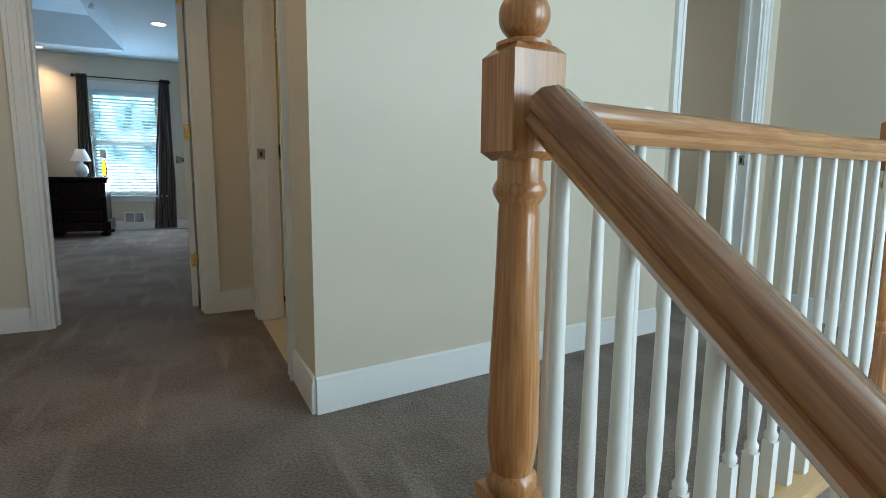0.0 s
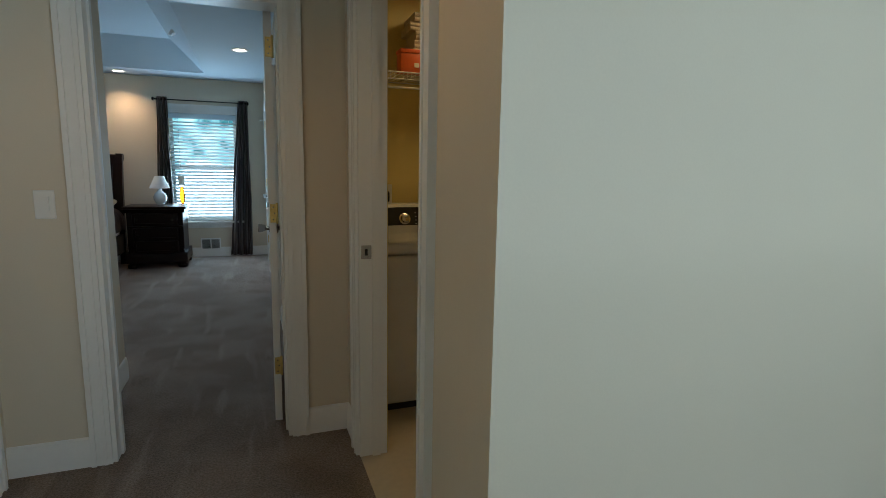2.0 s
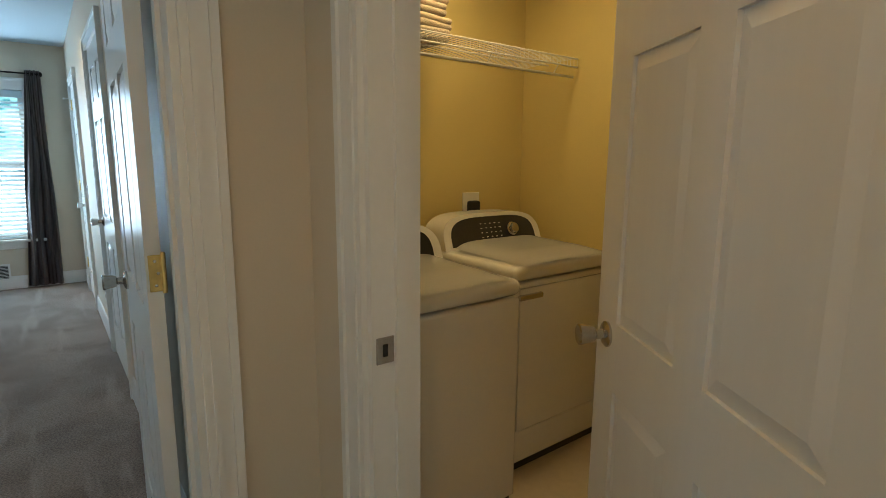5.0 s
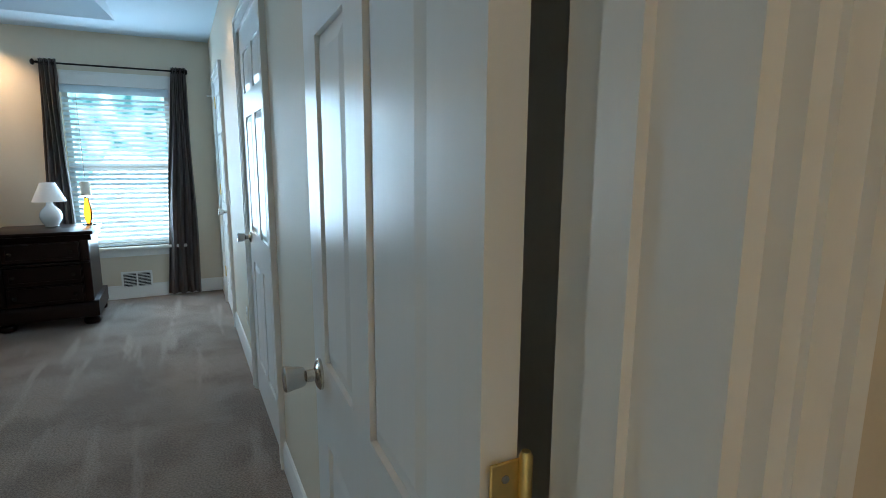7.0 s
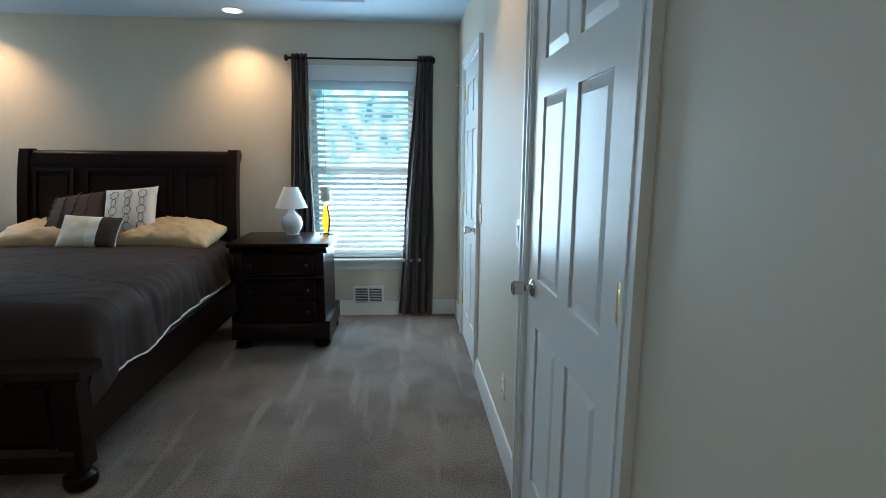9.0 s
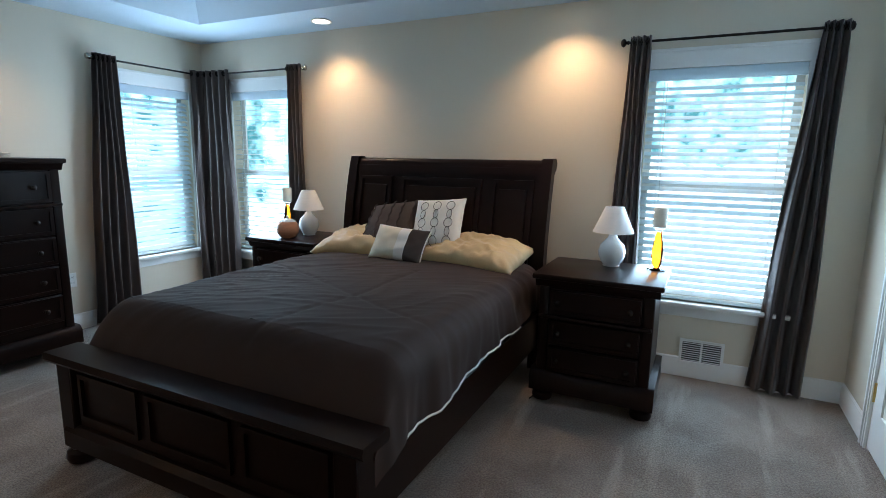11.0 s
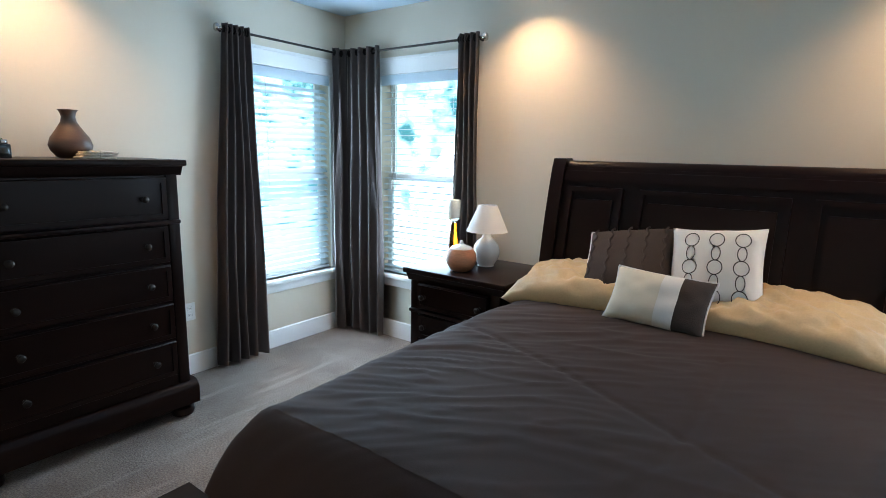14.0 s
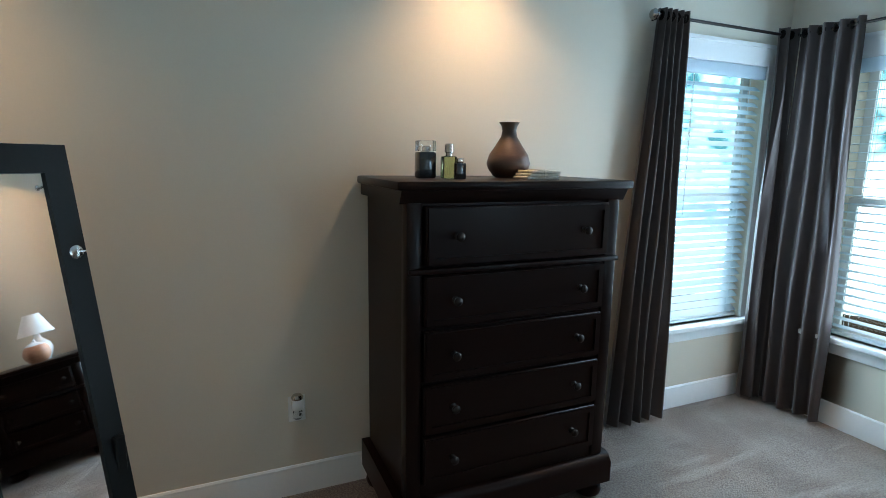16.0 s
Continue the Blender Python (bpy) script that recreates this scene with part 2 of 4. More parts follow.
def outdoors(name, strength):
    """Trees above a bright yard far outside the windows; haze and sunlight are emission colour."""
    m = bpy.data.materials.new(name)
    m.use_nodes = True
    t = m.node_tree
    n, l = t.nodes, t.links
    co, sep = n.new("ShaderNodeTexCoord"), n.new("ShaderNodeSeparateXYZ")
    l.new(co.outputs["Object"], sep.inputs[0])
    no, no2 = n.new("ShaderNodeTexNoise"), n.new("ShaderNodeTexNoise")
    no.inputs["Scale"].default_value, no.inputs["Detail"].default_value = 0.16, 6
    no2.inputs["Scale"].default_value, no2.inputs["Detail"].default_value = 0.55, 10
    for q in (no, no2):
        l.new(co.outputs["Object"], q.inputs["Vector"])
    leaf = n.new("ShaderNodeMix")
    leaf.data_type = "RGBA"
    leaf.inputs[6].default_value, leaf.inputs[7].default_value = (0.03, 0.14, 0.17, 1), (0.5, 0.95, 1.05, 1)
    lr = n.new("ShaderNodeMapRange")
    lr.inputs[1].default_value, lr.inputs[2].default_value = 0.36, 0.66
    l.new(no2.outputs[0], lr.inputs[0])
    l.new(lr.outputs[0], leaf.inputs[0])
    hz = n.new("ShaderNodeMath")
    hz.operation, hz.inputs[1].default_value = "MULTIPLY_ADD", 26.0
    l.new(no.outputs[0], hz.inputs[0])
    l.new(sep.outputs[2], hz.inputs[2])
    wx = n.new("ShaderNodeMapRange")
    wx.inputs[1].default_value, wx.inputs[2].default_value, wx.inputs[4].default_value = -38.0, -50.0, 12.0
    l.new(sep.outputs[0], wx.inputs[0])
    hs = n.new("ShaderNodeMath")
    l.new(hz.outputs[0], hs.inputs[0])
    l.new(wx.outputs[0], hs.inputs[1])
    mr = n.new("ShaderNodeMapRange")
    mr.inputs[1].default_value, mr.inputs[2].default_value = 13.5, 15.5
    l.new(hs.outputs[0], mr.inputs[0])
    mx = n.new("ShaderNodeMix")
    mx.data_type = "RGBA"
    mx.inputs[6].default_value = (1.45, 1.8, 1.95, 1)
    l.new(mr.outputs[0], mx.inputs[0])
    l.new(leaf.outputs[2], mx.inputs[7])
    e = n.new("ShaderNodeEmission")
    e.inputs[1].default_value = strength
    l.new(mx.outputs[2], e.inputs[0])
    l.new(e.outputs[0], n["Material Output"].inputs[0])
    return m


OUTSIDE = outdoors("far_trees_and_sky_glow", 3.2)

# ---------------------------------------------------------------- mesh helpers


def box(bm, x0, x1, y0, y1, z0, z1):
    vs = [bm.verts.new(p) for p in ((x0, y0, z0), (x1, y0, z0), (x1, y1, z0), (x0, y1, z0), (x0, y0, z1), (x1, y0, z1), (x1, y1, z1), (x0, y1, z1))]
    for f in ((3, 2, 1, 0), (4, 5, 6, 7), (0, 1, 5, 4), (1, 2, 6, 5), (2, 3, 7, 6), (3, 0, 4, 7)):
        bm.faces.new([vs[i] for i in f])
    return bm


def boxm(x0, x1, y0, y1, z0, z1, bevel=0.0, seg=2):
    bm = box(bmesh.new(), x0, x1, y0, y1, z0, z1)
    if bevel:
        bmesh.ops.bevel(bm, geom=bm.edges[:], offset=bevel, segments=seg, affect="EDGES", profile=0.5)
    return bm


def lathe(profile, seg=24, bm=None, twist=0.0, ribs=0, rib=0.0):
    bm = bm or bmesh.new()
    rings = []
    for k, (r, z) in enumerate(profile):
        ring = []
        for i in range(seg):
            a = 2 * math.pi * i / seg
            rr = r * (1 + rib * math.cos(ribs * (a + twist * z))) if ribs else r
            ring.append(bm.verts.new((rr * math.cos(a), rr * math.sin(a), z)))
        rings.append(ring)
    for a, b in zip(rings, rings[1:]):
        for i in range(seg):
            bm.faces.new((a[i], a[(i + 1) % seg], b[(i + 1) % seg], b[i]))
    bm.faces.new(rings[0][::-1])
    bm.faces.new(rings[-1])
    return bm


def tube(points, r, seg=8, bm=None):
    bm = bm or bmesh.new()
    pts = [Vector(p) for p in points]
    rings = []
    for i, p in enumerate(pts):
        d = (pts[min(i + 1, len(pts) - 1)] - pts[max(i - 1, 0)]).normalized()
        up = Vector((0, 0, 1)) if abs(d.z) < 0.9 else Vector((1, 0, 0))
        u = d.cross(up).normalized()
        v = d.cross(u)
        rings.append([bm.verts.new(p + r * (math.cos(2 * math.pi * k / seg) * u + math.sin(2 * math.pi * k / seg) * v)) for k in range(seg)])
    for a, b in zip(rings, rings[1:]):
        for k in range(seg):
            bm.faces.new((a[k], a[(k + 1) % seg], b[(k + 1) % seg], b[k]))
    bm.faces.new(rings[0][::-1])
    bm.faces.new(rings[-1])
    return bm


def extrude_x(profile, x0, x1, bm=None):
    """A closed outline of (y, z) drawn out along x."""
    bm = bm or bmesh.new()
    a = [bm.verts.new((x0, y, z)) for y, z in profile]
    b = [bm.verts.new((x1, y, z)) for y, z in profile]
    k = len(profile)
    for i in range(k):
        bm.faces.new((a[i], a[(i + 1) % k], b[(i + 1) % k], b[i]))
    bm.faces.new(a[::-1])
    bm.faces.new(b)
    return bm


def sheet(nu, nv, fn, thick=0.0):
    bm = bmesh.new()
    g = [[bm.verts.new(fn(i / nu, j / nv)) for j in range(nv + 1)] for i in range(nu + 1)]
    for i in range(nu):
        for j in range(nv):
            bm.faces.new((g[i][j], g[i + 1][j], g[i + 1][j + 1], g[i][j + 1]))
    if thick:
        bmesh.ops.solidify(bm, geom=bm.faces[:], thickness=thick)
    return bm


def mesh(name, bm, mat, smooth=0.0):
    bmesh.ops.recalc_face_normals(bm, faces=bm.faces[:])
    me = bpy.data.meshes.new(name)
    bm.to_mesh(me)
    bm.free()
    me.materials.append(mat)
    if smooth:
        me.shade_smooth()
        me.set_sharp_from_angle(angle=radians(smooth))
    return me


def part(name, bm, mat, parent, label="", smooth=40, m=None):
    me = bm if isinstance(bm, bpy.types.Mesh) else mesh(name, bm, mat, smooth)
    ob = new(name, me)
    if parent:
        ob.parent = parent
    if m is not None:
        ob.matrix_local = m
    if label:
        ob["label"] = label
    return ob


def thing(name, m, label, category, group="", kind=""):
    ob = new(name)
    ob.matrix_world = m
    return tagged(ob, label, category, group, kind)


def solid(name, bm, mat, label, category, group="", kind="", m=None, smooth=40):
    ob = new(name, mesh(name, bm, mat, smooth))
    if m is not None:
        ob.matrix_world = m
    return tagged(ob, label, category, group, kind)


def structure(name, bm, mat, label, category):
    return solid(name, bm, mat, label, category, "", "structure", None, 30)


def wall(name, x0, x1, y0, y1, z0, z1, holes=(), mat=PAINT, label="beige painted plaster wall", along="x"):
    """holes: (a, b, low, high) along the wall's run."""
    bm = bmesh.new()
    r0, r1 = (x0, x1) if along == "x" else (y0, y1)
    us = sorted({r0, r1, *[h[0] for h in holes], *[h[1] for h in holes]})
    zs = sorted({z0, z1, *[h[2] for h in holes if h[2] > z0], *[h[3] for h in holes]})
    for a, b in zip(us, us[1:]):
        for c, d in zip(zs, zs[1:]):
            mu, mz = (a + b) / 2, (c + d) / 2
            if any(h[0] < mu < h[1] and h[2] < mz < h[3] for h in holes):
                continue
            box(bm, a, b, y0, y1, c, d) if along == "x" else box(bm, x0, x1, a, b, c, d)
    bmesh.ops.remove_doubles(bm, verts=bm.verts[:], dist=1e-5)
    seen, kill = {}, []
    for f in bm.faces:
        k = tuple(round(c, 4) for c in f.calc_center_median())
        if k in seen:
            kill += [f, seen[k]]
        seen[k] = f
    bmesh.ops.delete(bm, geom=list(set(kill)), context="FACES")
    return structure(name, bm, mat, label, "wall")


def casing(name, m, w, h, face=0.085, jamb=0.0, label="white painted door casing with a moulded edge"):
    """Trim round an opening w wide, in the plane y = 0 of m, standing towards -y; the jamb lines the wall's depth towards +y."""
    bm = bmesh.new()
    t = 0.016
    for s in (0, 1):
        a, b = (-face, -0.006) if s == 0 else (w + 0.006, w + face)
        box(bm, a, b, -t, 0, 0, h + face)
        c = (a, a + 0.02) if s == 0 else (b - 0.02, b)
        box(bm, *c, -t - 0.008, -t, 0, h + face)
        c = (b - 0.03, b - 0.018) if s == 0 else (a + 0.018, a + 0.03)
        box(bm, *c, -t - 0.005, -t, 0, h + 0.006)
    box(bm, -0.006, w + 0.006, -t, 0, h + 0.006, h + face)
    box(bm, -face + 0.02, w + face - 0.02, -t - 0.008, -t, h + face - 0.02, h + face)
    if jamb:
        box(bm, -0.006, 0.012, -0.002, jamb, 0, h)
        box(bm, w - 0.012, w + 0.006, -0.002, jamb, 0, h)
        box(bm, 0.012, w - 0.012, -0.002, jamb, h - 0.018, h + 0.006)
        st = jamb * 0.45
        box(bm, 0.012, 0.022, st, st + 0.035, 0, h - 0.018)
        box(bm, w - 0.022, w - 0.012, st, st + 0.035, 0, h - 0.018)
    ob = structure(name, bm, WHITE, label, "trim")
    ob.matrix_world = m
    return ob


def baseboard(name, m, length, h=0.135):
    bm = extrude_x([(0, 0), (-0.014, 0), (-0.014, h - 0.03), (-0.010, h - 0.018), (-0.010, h - 0.008), (-0.004, h), (0, h)], 0, length)
    ob = structure(name, bm, WHITE, "white painted baseboard along the wall", "baseboard")
    ob.matrix_world = m
    return ob


def knob_mesh():
    return lathe([(0.032, 0.0), (0.032, 0.005), (0.026, 0.010), (0.013, 0.014), (0.0125, 0.030), (0.019, 0.035), (0.0215, 0.044), (0.0235, 0.058), (0.0265, 0.068), (0.0265, 0.072), (0.023, 0.075), (0.014, 0.0735)], 24)


def six_panel(name, m, w, h, label, hinge_x0=True, knobs=(-1, 1), hinges=True):
    """A six-panel door: local x runs from the hinge (0) to the latch (w), y is its thickness, 35 mm."""
    d = thing(name, m, label, "door")
    sw, mid = 0.115, 0.10
    rows = [(0.22, 0.80), (0.97, 1.58), (1.70, h - 0.115)]
    bm = bmesh.new()
    box(bm, 0.001, w - 0.001, -0.008, 0.008, 0.001, h - 0.001)
    xs = [(0, sw), (w / 2 - mid / 2, w / 2 + mid / 2), (w - sw, w)]
    for a, b in xs:
        box(bm, a, b, -0.0175, 0.0175, 0, h)
    zz = [0] + [v for r in rows for v in r] + [h]
    for c, e in zip(zz[::2], zz[1::2]):
        for a, b in ((sw, w / 2 - mid / 2), (w / 2 + mid / 2, w - sw)):
            box(bm, a, b, -0.0175, 0.0175, c, e)
    part("leaf", bm, DOORP, d)
    for c, e in rows:
        for a, b in ((sw, w / 2 - mid / 2), (w / 2 + mid / 2, w - sw)):
            p = bmesh.new()
            for s in (-1, 1):
                lo = [p.verts.new((x, s * 0.0082, z)) for x, z in ((a + 0.002, c + 0.002), (b - 0.002, c + 0.002), (b - 0.002, e - 0.002), (a + 0.002, e - 0.002))]
                k = 0.035
                hi = [p.verts.new((x, s * 0.0165, z)) for x, z in ((a + k, c + k), (b - k, c + k), (b - k, e - k), (a + k, e - k))]
                for i in range(4):
                    p.faces.new((lo[i], lo[(i + 1) % 4], hi[(i + 1) % 4], hi[i]))
                p.faces.new(hi)
            part("panel", p, DOORP, d, smooth=4)
    for s in knobs:
        part("knob", knob_mesh(), STEEL, d, "satin nickel door knob", m=pose(w - 0.065, s * 0.0175, 0.93, 90 if s < 0 else -90))
    return d


def hinge(door, m):
    """A brass hinge under its door; m is its place in the world."""
    h = part("hinge", boxm(-0.032, 0.0, -0.0015, 0.0015, -0.045, 0.045, 0.001, 1), BRASS, door, "brass hinge", m=door.matrix_world.inverted() @ m)
    part("pin", lathe([(0.004, -0.05), (0.006, -0.048), (0.006, 0.048), (0.004, 0.052)], 10), BRASS, h, m=pose(0, -0.004, 0))
    for dz in (-0.03, 0, 0.03):
        part("screw", lathe([(0.004, 0), (0.0035, 0.001)], 8), STEEL, h, m=pose(-0.018 + 0.006 * (dz == 0), -0.0015, dz, 90))
    return h


def rocker(m, gangs=1, label="white rocker light switch"):
    s = thing("light_switch", m, label, "light switch")
    part("plate", boxm(-0.036 * gangs, 0.036 * gangs, -0.006, 0, -0.058, 0.058, 0.002, 1), PLASTIC, s)
    for k in range(gangs):
        x = (k - (gangs - 1) / 2) * 0.046
        part("rocker", extrude_x([(-0.006, -0.033), (-0.008, -0.033), (-0.013, 0.033), (-0.006, 0.033)], x - 0.016, x + 0.016), PLASTIC, s)
    return s

# ---------------------------------------------------------------- setting
XR, YN, XW, H = -0.215, 7.40, -5.62, 2.50
YS = 2.70          # south wall of the bedroom beyond the entry
# floors
fl = bmesh.new()
box(fl, -1.55, 0.0, -1.21, 1.72, -0.25, 0)
box(fl, 0.0, 3.1, -1.13, 0.35, -0.25, -0.0005)
box(fl, 1.86, 3.1, 0.35, 2.4, -0.25, -0.0005)
for v in fl.verts:
    if v.co.x > 3.0 and v.co.y < -1.0:
        v.co.y += 0.40
structure("floor_hall", fl, CARPET, "taupe cut-pile carpet with faint footprints", "carpet")
structure("floor_bedroom", boxm(-5.75, -0.10, 1.72, 7.55, -0.25, 0), CARPET, "taupe cut-pile carpet with vacuum marks", "carpet")
structure("floor_laundry", boxm(0.0, 1.86, 0.351, 2.75, -0.25, 0), VINYL, "pale tan vinyl floor", "floor")
# hall walls
wall("wall_hall_end", -1.55, -0.10, 1.65, 1.79, 0, H, [(-1.045, -0.285, 0, 2.04)])
wall("wall_laundry_side", 0.0, 0.12, 0.121, 2.75, 0, H, [(0.45, 1.36, 0, 2.04)], along="y")
SKEW = pose(0, 0, 0, 0, 0, 6.5)
wln = wall("wall_landing_north", 0.018, 3.06, 0.0, 0.12, 0, H, [(2.02, 2.78, 0, 2.04)])
for v in wln.data.vertices:
    if v.co.x < 0.02:
        v.co.x = v.co.y * math.tan(radians(6.5))
wln.matrix_world = SKEW
wall("wall_landing_east", 2.98, 3.10, -4.5, 0.46, -2.8, H, along="y")
wall("wall_hall_west", -1.55, -1.43, -4.5, 1.65, -2.8, H, along="y")
wall("wall_stair_south", -1.43, 2.98, -4.62, -4.5, -2.8, H)
structure("floor_lower", boxm(-1.43, 2.98, -4.5, 0.0, -2.9, -2.8), TREAD, "light oak floor of the storey below", "floor")
wall("wall_hall_stub", -0.10, 0.0, 1.65, 1.79, 0, H)
# laundry
wall("wall_laundry_back", 0.12, 1.86, 2.65, 2.75, 0, H, mat=LAUNDRY, label="ochre yellow painted laundry wall")
wall("wall_laundry_east", 1.76, 1.86, 0.362, 2.65, 0, H, mat=LAUNDRY, label="ochre yellow painted laundry wall", along="y")
wall("wall_laundry_south", 0.124, 1.756, 0.34, 0.36, 0, H, mat=LAUNDRY, label="ochre yellow painted laundry wall")
wall("wall_laundry_lining", 0.122, 0.130, 0.14, 2.64, 0, H, [(0.45, 1.36, 0, 2.04)], LAUNDRY, "ochre yellow painted laundry wall", "y")
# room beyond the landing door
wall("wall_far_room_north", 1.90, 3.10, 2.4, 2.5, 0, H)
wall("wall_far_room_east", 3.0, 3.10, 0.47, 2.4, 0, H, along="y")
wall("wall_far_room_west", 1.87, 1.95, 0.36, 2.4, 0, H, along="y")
# bedroom
WIN1, WIN3, WIN2 = (-1.475, -0.60), (-5.22, -4.46), (6.52, 7.22)
wall("wall_bedroom_north", -5.75, -0.10, YN, YN + 0.14, 0, 3.0, [(*WIN3, 0.52, 2.03), (*WIN1, 0.52, 2.03)])
wall("wall_bedroom_west", XW - 0.14, XW, 1.0, YN, 0, 3.0, [(*WIN2, 0.52, 2.03)], along="y")
wall("wall_bedroom_east", XR, -0.10, 1.79, YN, 0, 3.0, [(3.81, 4.65, 0, 2.04), (6.05, 6.82, 0, 2.04)], along="y")
wall("wall_bedroom_south", -5.62, -1.32, YS - 0.12, YS, 0, 3.0)
wall("wall_entry_west", -1.32, -1.20, 1.79, YS, 0, H, along="y")
structure("wall_closet_back", boxm(-0.099, -0.06, 2.80, YN, 0, H), PAINT, "closet back behind the doors", "wall")

# ceilings
ce = bmesh.new()
box(ce, -1.55, 3.1, -4.6, 1.79, H, H + 0.1)
box(ce, 0.0, 3.1, 1.79, 2.75, H, H + 0.1)
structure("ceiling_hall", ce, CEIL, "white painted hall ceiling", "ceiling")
TX0, TX1, TY0, TY1 = -4.95, -0.95, 2.95, 6.84
ce = bmesh.new()
box(ce, -5.75, TX0, 1.79, 7.5, H, H + 0.05)
box(ce, TX1, -0.10, 1.79, 7.5, H, H + 0.05)
box(ce, TX0, TX1, 1.79, TY0, H, H + 0.05)
box(ce, TX0, TX1, TY1, 7.5, H, H + 0.05)
K, TZ = 0.34, 2.82
o = [ce.verts.new(p) for p in ((TX0, TY0, H + 0.001), (TX1, TY0, H + 0.001), (TX1, TY1, H + 0.001), (TX0, TY1, H + 0.001))]
q = [ce.verts.new(p) for p in ((TX0 + K, TY0 + K, TZ), (TX1 - K, TY0 + K, TZ), (TX1 - K, TY1 - K, TZ), (TX0 + K, TY1 - K, TZ))]
for i in range(4):
    ce.faces.new((o[i], o[(i + 1) % 4], q[(i + 1) % 4], q[i]))
box(ce, TX0, TX1, TY0, TY1, TZ, TZ + 0.05)
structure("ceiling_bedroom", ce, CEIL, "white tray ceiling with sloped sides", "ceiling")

# trims and baseboards
casing("trim_bedroom_door", pose(-1.045, 1.65, 0), 0.76, 2.04, jamb=0.144)
casing("trim_laundry_door", pose(0.0, 1.36, 0, 0, 0, -90), 0.91, 2.04, face=0.10, jamb=0.124)
casing("trim_landing_door", SKEW @ pose(2.02, 0.0, 0), 0.76, 2.04, jamb=0.124)
casing("trim_closet_door", pose(XR, 4.65, 0, 0, 0, -90), 0.84, 2.04, face=0.085, jamb=0.04)
casing("trim_closet_door", pose(XR, 6.82, 0, 0, 0, -90), 0.77, 2.04, face=0.075, jamb=0.04)
casing("trim_bedroom_door_inside", pose(-0.285, 1.79, 0, 0, 0, 180), 0.76, 2.04, face=0.06)
casing("trim_hall_west_door", pose(-1.43, 0.72, 0, 0, 0, 90), 0.76, 2.04, face=0.085)
HB = [((-1.43, 1.65), -1.13 + 1.43, 0), ((-0.20, 1.65), 0.20, 0), ((0.0, 1.65), 0.19, -90), ((0.0, 0.35), 0.35, -90), ((2.98, 0.32), 4.7, -90), ((-1.43, -1.2), 1.83, 90), ((XR, 3.73), 1.85, -90), ((XR, 5.975), 1.24, -90), ((XR, YN), 0.505, -90), ((XW, YN), 5.40, 0),
      ((XW, 1.9), 5.5, 90), ((-1.20, 1.79), 0.91, 90), ((-1.20, YS), 4.42, 180), ((3.0, 2.4), 2.2, -90), ((1.95, 2.4), 1.05, 0)]
for (bx, by), ln, rz in HB:
    if ln > 0:
        baseboard("baseboard", pose(bx, by, 0, 0, 0, rz), ln)

baseboard("baseboard", SKEW, 1.93)
baseboard("baseboard", SKEW @ pose(2.87, 0, 0), 0.12)
# doors
bd = six_panel("bedroom_door", pose(-0.336, 1.812, 0.012, 0, 0, 87.5), 0.755, 2.02, "white six-panel door standing open against the wall")
cd1 = six_panel("closet_door", pose(XR + 0.0145, 3.82, 0.012, 0, 0, 90), 0.82, 2.02, "closed white six-panel closet door with nickel knob", knobs=(1,))
cd2 = six_panel("closet_door", pose(XR + 0.0145, 6.81, 0.012, 0, 0, -90), 0.75, 2.02, "closed white six-panel closet door beside the window", knobs=(-1,))
six_panel("laundry_door", pose(0.135, 0.475, 0.012, 0, 0, 57), 0.86, 2.02, "white six-panel laundry door standing open inwards")
six_panel("hall_door", pose(-1.446, 0.73, 0.012, 0, 0, 90), 0.74, 2.02, "closed white six-panel hall door", knobs=(-1,))
for z in (0.31, 1.09, 1.87):
    hinge(bd, pose(-0.316, 1.806, z))
    hinge(cd1, pose(XR - 0.003, 3.815, z, 0, 0, -90))
    hinge(cd2, pose(XR - 0.003, 6.815, z, 0, 0, -90))
ds = thing("door_stop", pose(XR - 0.008, 6.815, 1.93), "small white hinge-pin door stop", "door stop")
part("arm", tube([(0, 0, 0), (-0.05, 0, 0)], 0.004), PLASTIC, ds)
part("tip", lathe([(0.010, 0), (0.010, 0.012), (0.006, 0.015)], 10), PLASTIC, ds, m=pose(-0.05, 0, 0, 0, -90))
sp = thing("strike_plate", pose(0.03, 1.347, 0.955), "nickel strike plate let into the jamb", "strike plate")
part("plate", boxm(-0.022, 0.022, -0.002, 0.001, -0.03, 0.03, 0.001, 1), STEEL, sp)
part("slot", boxm(-0.006, 0.006, -0.003, -0.002, -0.014, 0.014), DARK, sp)
sp2 = thing("strike_plate", SKEW @ pose(2.767, 0.04, 0.955, 0, 0, -90), "nickel strike plate let into the jamb", "strike plate")
part("plate", boxm(-0.022, 0.022, -0.002, 0.001, -0.03, 0.03, 0.001, 1), STEEL, sp2)
part("slot", boxm(-0.006, 0.006, -0.003, -0.002, -0.014, 0.014), DARK, sp2)
rocker(pose(-1.215, 1.65, 1.15))
rocker(SKEW @ pose(1.765, 0.0, 1.14))
rocker(pose(XR, 4.84, 1.10, 0, 0, -90), 1)
rocker(pose(XR, 5.93, 1.07, 0, 0, -90), 1)


def outlet(m, label="white duplex wall outlet"):
    s = thing("wall_outlet", m, label, "outlet")
    part("plate", boxm(-0.036, 0.036, -0.005, 0, -0.058, 0.058, 0.002, 1), PLASTIC, s)
    for dz in (-0.022, 0.022):
        part("socket", boxm(-0.014, 0.014, -0.007, -0.005, dz - 0.014, dz + 0.014, 0.003, 1), PLASTIC, s)
        for dx in (-0.005, 0.005):
            part("slot", boxm(dx - 0.001, dx + 0.001, -0.0075, -0.007, dz - 0.004, dz + 0.005), DARK, s)
    return s


